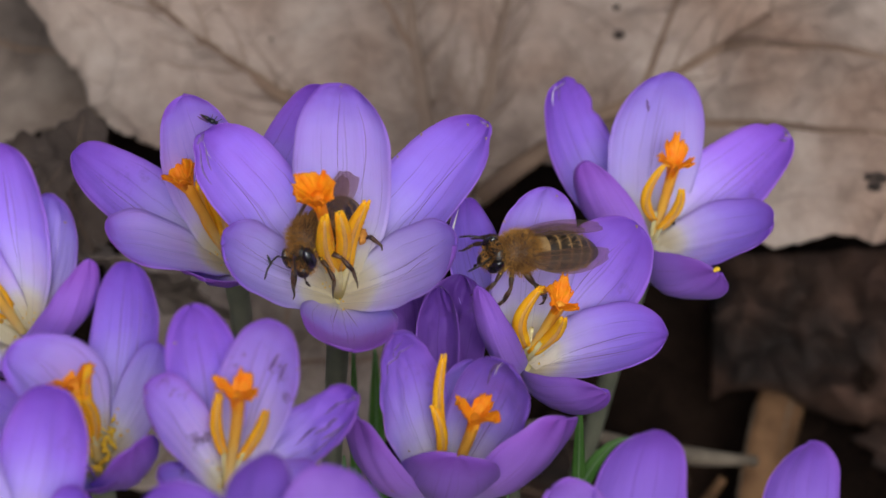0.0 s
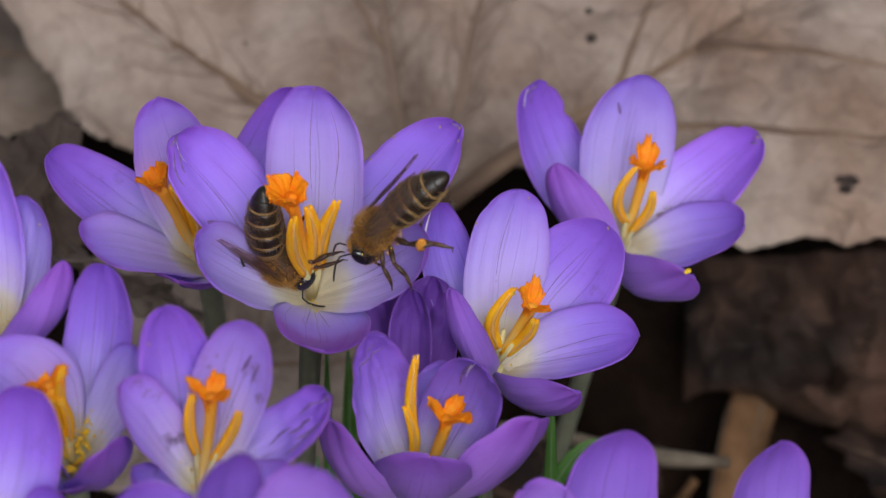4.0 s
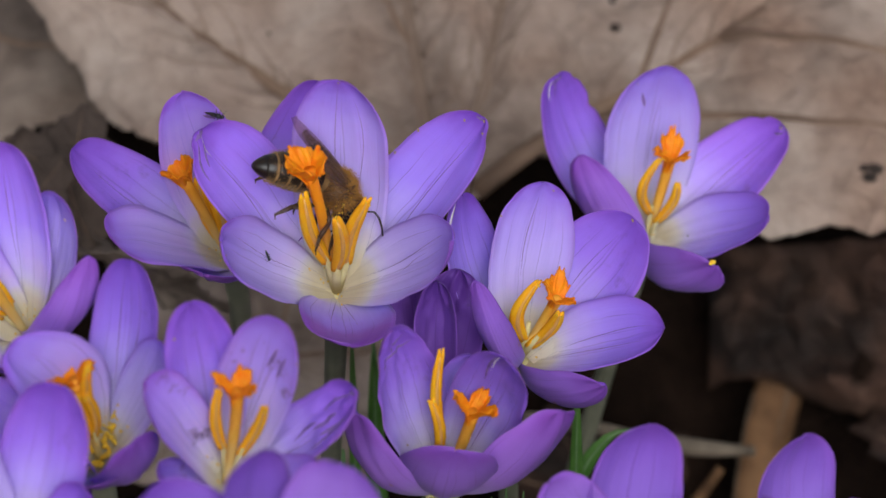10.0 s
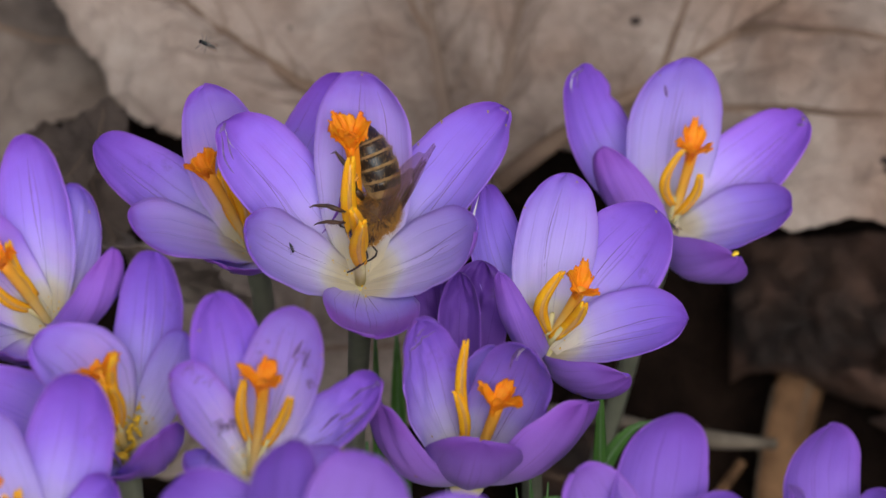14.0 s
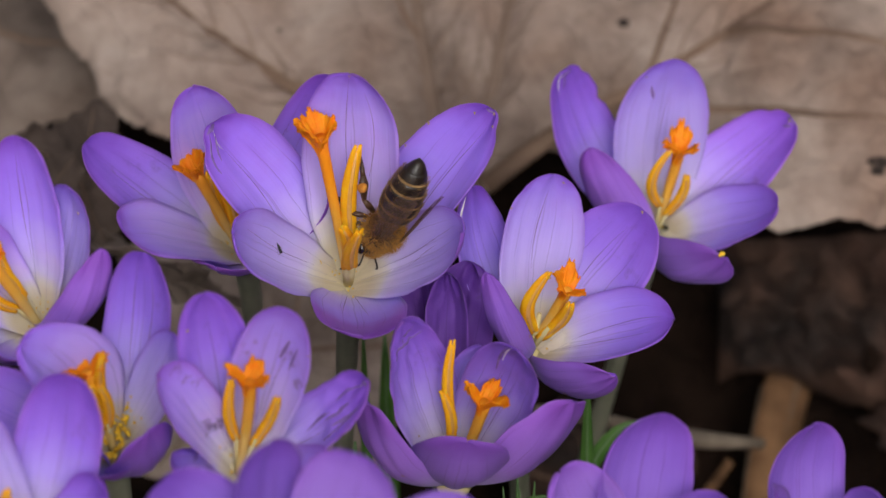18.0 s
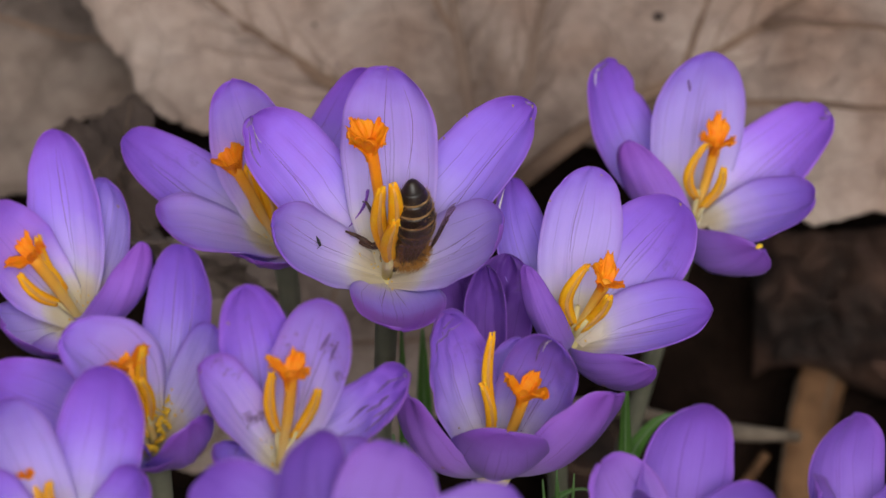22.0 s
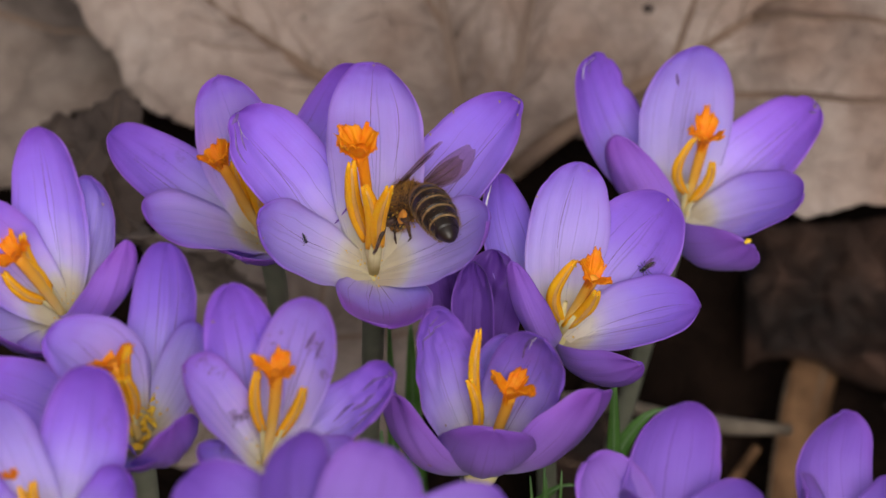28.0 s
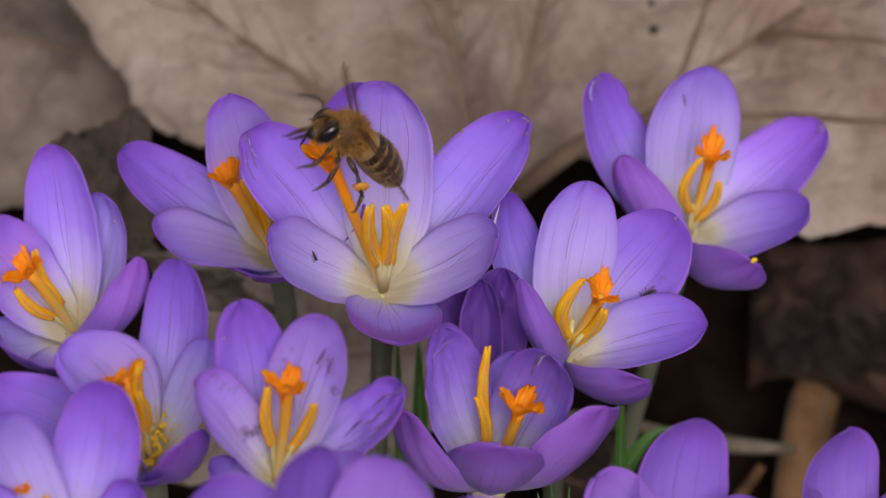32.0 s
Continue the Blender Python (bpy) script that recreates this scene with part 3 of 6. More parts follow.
# the LEAF_SHADE and LEAF_DARK ones carry the litter's shade in their colour
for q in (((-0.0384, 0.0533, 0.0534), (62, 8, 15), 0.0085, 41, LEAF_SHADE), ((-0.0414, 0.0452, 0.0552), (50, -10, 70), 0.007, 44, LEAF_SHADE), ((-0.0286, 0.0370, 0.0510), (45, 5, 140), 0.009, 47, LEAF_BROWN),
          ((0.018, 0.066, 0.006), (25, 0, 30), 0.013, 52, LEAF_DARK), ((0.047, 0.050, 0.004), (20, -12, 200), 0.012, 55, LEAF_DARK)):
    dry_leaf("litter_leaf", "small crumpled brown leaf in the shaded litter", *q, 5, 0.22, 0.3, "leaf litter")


def stick(name, label, pts, radii, mat, category, flat=1.0):
    root = new(name)
    tagged(root, label, category)
    b = Build()
    b.tube(pts, radii, 12, 0, flat, (0, 1, 0))
    ob = new("shaft", b.mesh(name, [mat]))
    ob.parent = root
    return root


def dry_stalk():
    grid = np.linspace(0, 1, 16)
    pts = [Vector((0.0368 + 0.0048 * s * s + 0.0008 * s, 0.058 + 0.023 * s, -0.004 + 0.0215 * s)) for s in grid]
    root = stick("dry_stalk", "broad tan split dry stalk standing in the litter", pts, [2.45 * MM * (1.0 + 0.28 * s + 0.06 * math.sin(6 * s)) for s in grid], STALK, "stalk", 0.4)
    for dx, n, r in ((-0.0021, 13, 0.5), (-0.0008, 15, 0.32), (0.0007, 14, 0.28)):
        b = Build()
        b.tube([p + Vector((dx * (1 + 0.02 * k), -0.0009 + abs(dx) * 0.25, 0.0002)) for k, p in enumerate(pts[:n])], [r * MM] * n, 8, 0, 0.7)
        child("fibre", b.mesh("stalk_fibre", [STRAW]), root, None, "pale fibre along the split stalk")
    grid = np.linspace(0, 1, 12)
    pts = [Vector((0.0105 + 0.0255 * s, 0.0405 + 0.011 * s, 0.0318 - 0.0112 * s + 0.0004 * math.sin(7 * s))) for s in grid]
    stick("straw", "pale straw lying across the hollow", pts, [0.8 * MM * (1 + 0.25 * math.sin(11 * s)) for s in grid], STRAW, "straw")
    pts = [Vector((0.0275 + 0.005 * s, 0.048 + 0.003 * s, 0.0125 + 0.0065 * s)) for s in np.linspace(0, 1, 8)]
    stick("straw", "brown short straw leaning on the dry stalk", pts, [0.8 * MM * (1 - 0.3 * s) for s in np.linspace(0, 1, 8)], STALK, "straw")


dry_stalk()


def blade_leaf(start, end, width, bend):
    """A narrow crocus leaf, green with a pale midrib, that rises from the soil and bows over by bend."""
    root = new("crocus_leaf")
    tagged(root, "narrow green crocus leaf with a pale midrib", "leaf", group="crocus leaves")
    p0 = Vector((start[0], start[1], ground_z(start[0], start[1]) - 0.001))
    root.matrix_world = Matrix.Translation(p0)
    d = Vector(end) - p0 + Vector((0, 0, bend))
    s0 = Vector((1, 0, 0)) - d.normalized() * d.normalized().x
    if abs(d.normalized().x) > 0.2:
        s0 = Vector((0, -1, 0.4))
    s0.normalize()
    n = 18
    grid = np.linspace(0, 1, n)
    pts = [d * s + Vector((0, 0, -bend)) * s * s for s in grid]
    rad = [width * 0.5 * (1 - s ** 4 * 0.88) for s in grid]
    b = Build()
    b.tube(pts, rad, 10, 0, 1.0, s0)
    for k in range(n):
        for j in range(10):
            i = k * 10 + j
            off = b.v[i] - pts[k]
            side = s0 * off.dot(s0)
            b.v[i] = pts[k] + side + (off - side) * 0.22
    child("blade", b.mesh("crocus_blade", [GREEN]), root)
    m = Build()
    nrm = s0.cross(d).normalized()
    lift = nrm if nrm.y < 0 else -nrm
    m.tube([p + lift * width * 0.1 for p in pts], [r * 0.16 for r in rad], 6)
    child("midrib", m.mesh("crocus_midrib", [MIDRIB]), root)


for q in (((0.0155, 0.010), (0.0150, 0.0036, 0.0585), 0.0024, 0.0), ((-0.0045, 0.028), (-0.0052, 0.0185, 0.0545), 0.0026, 0.0), ((0.006, 0.011), (0.0225, 0.0125, 0.047), 0.0022, 0.066),
          ((-0.004, 0.002), (0.0128, 0.0005, 0.0458), 0.0018, 0.062), ((0.0085, 0.001), (0.0083, -0.001, 0.0485), 0.0014, 0.0), ((0.0115, 0.002), (0.0118, 0.000, 0.0478), 0.0015, 0.0),
          ((-0.007, 0.008), (-0.008, 0.0032, 0.0515), 0.0022, 0.0), ((-0.030, -0.012), (-0.0305, -0.0162, 0.060), 0.0024, 0.0), ((0.002, 0.0), (0.0055, -0.002, 0.0462), 0.0013, 0.002),
          ((-0.024, 0.0), (-0.0232, -0.006, 0.0535), 0.0022, 0.0), ((0.016, 0.002), (0.0100, -0.0005, 0.0440), 0.0016, 0.03),
          ((0.0088, -0.0115), (0.0078, -0.0175, 0.0607), 0.0013, 0.000), ((0.0074, -0.0143), (0.0094, -0.0203, 0.0618), 0.0012, 0.004), ((0.0136, -0.0133), (0.0116, -0.0193, 0.0616), 0.0013, 0.000), ((0.0130, -0.0093), (0.0140, -0.0153, 0.0604), 0.0015, 0.000), ((0.0104, -0.0154), (0.0064, -0.0214, 0.0619), 0.0011, 0.010), ((-0.0062, 0.0144), (-0.0072, 0.0084, 0.0615), 0.0016, 0.000)):
    blade_leaf(*q)


# ---- crocuses ----
# torn places in the margin of a petal: side, place along it, width, depth
NICKS = {21: [(-1, 0.75, 0.03, 0.14), (-1, 0.93, 0.02, 0.1)], 23: [(1, 0.93, 0.03, 0.16)], 8: [(1, 0.95, 0.03, 0.2)], 9: [(-1, 0.96, 0.03, 0.15)], 28: [(1, 0.9, 0.03, 0.07)]}
# petals that are crumpled, in millimetres
CRUMPLED = {35: 0.55, 37: 0.3, 44: 0.5, 42: 0.2, 91: 0.6, 92: 0.6, 93: 0.5}


def petal_point(length, width, bow, cup, seed, belly, tip, skew, s, u, layer=0.0):
    """A point of a spoon shaped petal along x, inner face up: s from base to tip, u across from -1 to 1.
    It is widest at belly; a higher tip is more pointed, and skew swings the tip sideways."""
    L, W = length * MM, width * MM
    if s < belly:
        g = 0.36 + 0.64 * math.sin(0.5 * math.pi * s / belly)
    else:
        g = max(1 - ((s - belly) / (1 - belly)) ** 2.3, 0.0) ** tip
    g = max(g, 0.03)
    y = u * g * W * 0.5 + skew * W * s * s
    edge = abs(u) ** 3
    z = -bow * MM * 4 * s * (1 - s) + cup * MM * u * u * g * g * (1 - 0.45 * s)
    z += MM * 0.6 * edge * noise.noise((s * 4.5, u * 1.5 + seed, seed * 1.7)) * s
    z += MM * 0.4 * noise.noise((s * 3.0, u * 2.0, seed * 3.1)) * s - MM * 0.18 * math.exp(-(u * 7) ** 2) * (1 - s)
    z += MM * 0.05 * math.sin(u * 19 + seed) * s * (1 - s) * 4
    y += W * 0.022 * noise.noise((s * 6, seed * 2.3 + (u > 0), 0.4)) * abs(u)
    y += W * 0.006 * noise.noise((s * 46, seed * 1.3 + (u > 0) * 5, 2.2)) * abs(u) ** 4
    x = s * L * (1 + 0.007 * noise.noise((u * g * 3.5 + seed, 7.7, 0)))
    for side, at, wide, deep in NICKS.get(seed, ()):
        if u * side > 0:
            y *= 1 - deep * math.exp(-((s - at) / wide) ** 2) * abs(u)
    if seed in CRUMPLED:
        z += CRUMPLED[seed] * MM * s * (noise.noise((s * 7, u * 3.5, seed)) + 0.5 * noise.noise((s * 16, u * 8, seed + 0.5)))
    thick = 0.32 * MM * (1 - 0.75 * max(abs(u) ** 4, s ** 6))
    return Vector((x, y, z - layer * thick))


def petal_mesh(shape, inner, outer):
    nu, nv = 21, 40
    verts, uvs, faces, idx = [], [], [], []
    for layer in (0, 1):
        for q in range(nv + 1):
            s = 1 - (1 - q / nv) ** 2.2
            for a in range(nu):
                u = -1 + 2 * a / (nu - 1)
                verts.append(petal_point(*shape, s, u, layer))
                uvs.append((0.5 + 0.5 * u, s))
    n = (nv + 1) * nu
    for q in range(nv):
        for a in range(nu - 1):
            i = q * nu + a
            faces.append((i, i + nu, i + nu + 1, i + 1))
            idx.append(0)
            faces.append((n + i + 1, n + i + nu + 1, n + i + nu, n + i))
            idx.append(1)
    rim = [q * nu for q in range(nv + 1)] + [nv * nu + a for a in range(1, nu)] + [q * nu + nu - 1 for q in range(nv - 1, -1, -1)]
    for a, b in zip(rim, rim[1:]):
        faces.append((a, n + a, n + b, b))
        idx.append(1)
    return mesh_of("petal", verts, faces, [inner, outer], idx, uvs)


def mark(flower, k, name, label, s0, u0, s1, u1, wide, mat, sway=0.0):
    """A thin crease, scar or stain that follows petal k of a flower from (s0, u0) to (s1, u1)."""
    shape = flower["shape"][k]
    b = Build()
    pts, rad = [], []
    for t in np.linspace(0, 1, 12):
        s, u = s0 + (s1 - s0) * t, u0 + (u1 - u0) * t + sway * math.sin(math.pi * t)
        pts.append(petal_point(*shape, s, u) + Vector((0, 0, 0.02 * MM)))
        rad.append(wide * 0.62 * MM * (0.15 + math.sin(math.pi * t) * (1 + 0.35 * noise.noise((t * 6, s0 * 9, u0 * 9)))))
    b.tube(pts, rad, 8, 0, 0.18, (0, 0, 1))
    child(name, b.mesh(name, [mat]), flower["petal"][k], None, label)


def stigma_mesh(seed, size=1.0, flare=1.0):
    """Three ragged funnels that flare out along z, with a few loose papillae."""
    rng = random.Random(seed)
    b = Build()
    k = size * MM
    nu, nv = 33, 10
    for q in range(3):
        az = q * 2 * math.pi / 3 + rng.uniform(-0.4, 0.4)
        out, lat = Vector((math.cos(az), math.sin(az), 0)), Vector((-math.sin(az), math.cos(az), 0))
        tall = rng.uniform(2.4, 3.2) * (1.0 if flare > 0.9 else rng.uniform(0.85, 1.15))
        cuts = [rng.uniform(0.25, 1.0) for a in range(9)]
        base = len(b.v)
        for layer in (0, 1):
            for c in range(nv + 1):
                s = c / nv
                for a in range(nu):
                    w = -1 + 2 * a / (nu - 1)
                    # the rim is slit into blunt fingers of uneven length
                    finger = abs(math.sin((w + 1) * 2.6 * math.pi + seed + q)) ** 0.6
                    rag = (finger - 0.75) * 0.07 + 0.08 * (cuts[int((w + 1) * 4)] - 0.6) + 0.26 * noise.noise((w * 3.2, seed * 3.1 + q, 0.7)) + 0.1 * noise.noise((w * 13, seed + q, 2.7))
                    h = tall * (s + rag * s ** 4) - 0.55 * w * w * s
                    r = 0.2 + (1.25 + 1.0 * (1 - flare)) * s ** 1.7 - 0.8 * s * w * w + 0.32 * noise.noise((w * 4, s * 3, seed + q)) * s + 0.06 * finger * s ** 3
                    r -= layer * (0.3 - 0.16 * s)
                    b.v.append((out * r + lat * w * (0.34 + 0.92 * s ** 1.3 * flare) + Vector((0, 0, h))) * k)
        n = (nv + 1) * nu
        for c in range(nv):
            for a in range(nu - 1):
                i = base + c * nu + a
                b.f += [(i, i + 1, i + nu + 1, i + nu), (n + i + nu, n + i + nu + 1, n + i + 1, n + i)]
                b.i += [0, 0]
        rim = [c * nu for c in range(nv + 1)] + [nv * nu + a for a in range(1, nu)] + [c * nu + nu - 1 for c in range(nv - 1, -1, -1)]
        for a, c in zip(rim, rim[1:]):
            b.f.append((base + a, base + c, base + n + c, base + n + a))
            b.i.append(0)
        for j in range(26):
            a = rng.randrange(nu)
            p = b.v[base + (nv - rng.randrange(3)) * nu + a]
            b.lump(p, (0.09 * k, 0.09 * k, 0.16 * k), None, 6, 4)
    return b.mesh("stigma", [STIGMA])


def stamen(parent, length, seed, m, arch=0.0, stout=1.0):
    """A cream filament with a long amber anther, along x."""
    rng = random.Random(seed)
    L = length * MM
    f = Build()
    f.tube([(0, 0, 0), (L * 0.2, 0, 0), (L * 0.45, 0, 0)], [0.5 * stout ** 2 * MM, 0.42 * stout ** 2 * MM, 0.22 * MM], 10)
    st = child("stamen", f.mesh("filament", [FILAMENT]), parent, m)
    b = Build()
    sway = rng.uniform(-0.3, 0.3) * MM
    low = 0.36 if stout < 0.73 else 0.3 if seed < 10 else 0.2
    bow = arch * MM
    for side in (-1, 1):
        pts, rad = [], []
        for s in np.linspace(0, 1, 14):
            pts.append(Vector((L * (low + (1 - low) * s), side * 0.25 * stout * MM + bow * math.sin(math.pi * s), sway * math.sin(math.pi * s) + 0.12 * MM * noise.noise((s * 5, seed, side)))))
            rad.append(0.54 * stout * MM * max(0.22, math.sin(math.pi * min(1, 0.12 + 0.86 * s)) ** 0.5))
        b.tube(pts, rad, 10, 0, 0.75)
    mid = [Vector((L * (low + (1 - low) * q), bow * math.sin(math.pi * q), sway * math.sin(math.pi * q))) for q in np.linspace(0.02, 0.93, 12)]
    b.tube(mid, [0.36 * stout * MM * max(0.3, math.sin(math.pi * (0.1 + 0.85 * q)) ** 0.5) for q in np.linspace(0, 1, 12)], 10, 2, 1.5)
    for j in range(9):
        b.lump((L * rng.uniform(0.93, 0.99), rng.uniform(-0.3, 0.3) * MM, rng.uniform(-0.3, 0.3) * MM), (0.1 * MM,) * 3, None, 5, 4, 1)
    child("anther", b.mesh("anther", [ANTHER, POLLEN, CONNECTIVE]), st, label="long amber anther dusted with pollen")
    return st


made = [0]


def crocus(base, petals, stigma, anthers, lean, foot_xy, pale, deep, label):
    """A crocus: petals as (azimuth, elevation, length, width, bow, cup, roll, belly, tip, skew, facing) round the throat at base."""
    made[0] += 1
    seed = made[0]
    throat = Vector(base)
    foot = Vector((*foot_xy, ground_z(*foot_xy) - 0.002))
    root = new("crocus")
    root.matrix_world = Matrix.Translation(foot)
    tagged(root, label, "flower", group="crocuses in bloom")
    worn = "bruised" in label or "creased" in label
    inner = BRUISED if worn else DARK if "dark violet" in label else INNER
    outer = DARK if "dark violet" in label else OUTER
    rel = throat - foot
    if not stigma and inner is INNER:
        inner = outer = CLOSED
    axis = toward(*lean)

    def skin(k):
        """The inner skin of petal k."""
        if k in pale:
            return PALE_WORN if worn else PALE if stigma else CLOSED_PALE
        if k in deep and stigma:
            return TIP_SHADED if k == 5 and "wide open" in label else CLOSED if k > 2 and "cup" in label else DEEP
        return inner

    b = Build()
    # the tube rises upright and bows over to the flower's axis
    low = rel - axis * 0.02
    pts = [Vector((0, 0, 0)).lerp(Vector((low.x, low.y, low.z)), s) for s in np.linspace(0, 1, 8)]
    pts = [p * (1 - s * s) + (low + axis * 0.02 * s) * s * s if s > 0 else p for p, s in zip(pts, np.linspace(0, 0.97, 8))]
    b.tube(pts + [rel - axis * 0.0022], [1.0 * MM] * 6 + [1.1 * MM, 1.2 * MM, 1.1 * MM], 12)
    root_parts = {"petal": [], "stamen": [], "style": None, "shape": []}
    child("flower_tube", b.mesh("flower_tube", [STEM]), root, label="pale slender flower tube")
    c = Build()
    c.lump((0, 0, 0), (1.7 * MM, 1.7 * MM, 0.9 * MM), None, 16, 8)
    child("throat", c.mesh("throat", [FILAMENT]), root, frame_on(rel - axis * 0.0011, axis.orthogonal(), axis), "cream yellow flower throat")
    for k, q in enumerate(petals):
        az, el, length, width, bow, cup, roll, belly, tip, skew = q[:10]
        face = toward(lean[0], q[10]) if len(q) > 10 else axis
        d = toward(az, el)
        shape = (length, width, bow, cup, seed * 7 + k, belly, tip, skew)
        root_parts["shape"].append(shape)
        m = frame_on(rel + (d - axis * d.dot(axis)) * 0.0003 - axis * 0.0004 * (k % 2 + (el < 30)), d, face) @ pose(0, 0, 0, roll)
        root_parts["petal"].append(child("petal", petal_mesh(shape, skin(k), outer), root, m))
    if stigma:
        az, el, length = stigma
        L = length * MM
        b = Build()
        b.tube([Vector((L * s, 0.0003 * math.sin(3 * s), 0)) for s in np.linspace(0, 0.83, 10)], [(0.40 + 0.2 * s) * MM for s in np.linspace(0, 1, 10)], 9)
        st = child("style", b.mesh("style", [STYLE]), root, frame_on(rel, toward(az, el)), "orange flower style")
        child("stigma", stigma_mesh(seed, 1.3 if seed < 2 else 1.15, 1.0 if seed < 3 else 0.8 if seed < 5 else 0.5), st, frame_on((L * 0.72, 0, 0), (0, 0, -1), (1, 0, 0)), "frilled bright orange stigma")
        root_parts["style"] = st
    for k, (az, el, length) in enumerate(anthers):
        root_parts["stamen"].append(stamen(root, length, seed * 5 + k, frame_on(rel, toward(az, el), (0.3, -1, 0.3)), (1.5, -0.6)[k % 2] if seed in (3, 4) else (0.5, -0.4)[k % 2] if seed > 5 else (0.55, -0.45)[k % 2], (1.0, 0.9, 0.72, 0.92)[seed - 1] if seed < 5 else 0.72))
    if anthers:
        # spilled pollen round the throat
        rng = random.Random(seed)
        b = Build()
        heap = 200 if "pollen" in label else 16
        for j in range(heap):
            d = toward(*rng.choice(petals)[:2])
            r = abs(rng.gauss(0, 0.0017 if heap > 100 else 0.0013))
            side = d.cross(axis)
            p = rel + d * (0.0012 + r) + side * rng.uniform(-0.3, 0.3) * (0.002 + r) + axis * 0.00025
            k = rng.uniform(0.05, 0.26 if heap > 100 else 0.11) * MM
            b.lump(p, (k, k, k), None, 5, 4)
        child("pollen_dust", b.mesh("pollen_dust", [POLLEN]), root, label="scattered yellow pollen grains")
    root_parts["root"], root_parts["throat"] = root, rel
    return root_parts


bee_crocus = crocus((-0.0083, -0.0049, 0.0745), [
    (-41.7, 87.6, 22.75, 9.7, 1.63, 1.9, -11.2, 0.59, 0.47, 0.032), (177, 53.6, 21.22, 9.08, 0.82, 2.54, 11.2, 0.62, 0.47, 0.024),
    (6.7, 53, 22.48, 8.62, 0.67, 2.64, -7.7, 0.51, 0.47, -0.028), (-137.9, 38.6, 17.87, 7.64, 1.15, 2.08, 0.3, 0.63, 0.46, 0.049),
    (-39.8, 38.4, 17.92, 7.72, 1.19, 1.94, 2.9, 0.6, 0.47, -0.044), (-82.9, 11.9, 14.82, 9.19, 0.2, 2.14, -7.8, 0.59, 0.47, -0.035, 85)],
    (-121, 75, 21.0), [(-78, 49, 15.1), (-92, 54, 15.1), (-85, 82, 16.6)],
    (-89, 52), (-0.0120, 0.0251), (0, 3, 4), (5,), 'wide open lilac crocus with a pale throat and orange stigma')
shaded_crocus = crocus((-0.0191, 0.0096, 0.0695), [
    (179.1, 39.3, 19.12, 7.77, 1.28, 1.92, 17.3, 0.51, 0.47, 0.004), (-133.4, 74, 21.58, 7.78, 1.25, 2.19, -0.6, 0.57, 0.45, -0),
    (3.8, 63.3, 21.06, 7.54, 1.66, 1.89, -2.6, 0.58, 0.44, -0.002), (-135.7, 30, 17.11, 8.58, -0.31, 1.35, 22.1, 0.65, 0.3, 0.029),
    (-101.5, 23.1, 11.74, 6.99, 0.76, 1.52, -5, 0.58, 0.44, 0.011), (-56, 42, 21.1, 7.7, 1.5, 2, 0, 0.58, 0.47, 0)],
    (-144, 64, 14.3), [(-140, 70, 11.2), (-124, 70, 10.4)],
    (-98, 50), (-0.0210, 0.0396), (1, 3), (0, 2), 'open lilac crocus with dark tipped petals behind another flower')
notched_crocus = crocus((0.0221, 0.0233, 0.0634), [
    (155.9, 58.4, 19.37, 8, 2.5, 0.89, 13.8, 0.55, 0.31, -0.026), (63, 81.8, 19.13, 9.93, 2.02, 1.68, 11.3, 0.54, 0.47, -0.035),
    (9.7, 41.9, 18.47, 8.85, 1.07, 2.38, -10.1, 0.52, 0.47, -0.008), (-33.6, 30, 16.37, 7.65, 0.86, 2.32, -4.1, 0.54, 0.44, -0.022),
    (-146.5, 57.6, 15.02, 5.29, 2.46, 1.52, -1.5, 0.59, 0.47, 0.023, 140), (-62, 20, 15.03, 7.66, 3.03, 2.72, -16.1, 0.53, 0.45, -0.027, 172)],
    (-35, 76, 13.2), [(-68, 74, 12.2), (-46, 64, 9.9)],
    (-80, 55), (0.0098, 0.0533), (1,), (0, 2), 'open lilac crocus with a notched curled petal tip')
forward_crocus = crocus((0.0093, -0.0037, 0.0666), [
    (59.3, 80.4, 17.64, 8.39, 1.7, 1.78, 12.1, 0.54, 0.47, -0.055), (146.9, 65.1, 16.82, 7.11, 2.2, 1.37, 19.8, 0.52, 0.43, -0.036),
    (16.3, 50.4, 17.18, 9.77, 1.16, 2.03, 3.2, 0.56, 0.47, -0.011), (-20.1, 26.3, 15.71, 7.74, 0.31, 2.51, -3.5, 0.63, 0.47, -0.072),
    (-118, 54.9, 15.97, 3.14, 4.13, 1.8, 1.7, 0.58, 0.46, -0.014, 140), (-54.5, 16, 13.84, 5.21, 2.63, 1.17, -14.8, 0.56, 0.47, -0.02, 172)],
    (-42, 62, 11.1), [(-56, 74, 10.1), (-46, 54, 8.9)],
    (-77, 56), (0.0115, 0.0263), (0,), (2,), 'open lilac crocus with orange stigma beside the bee flower')
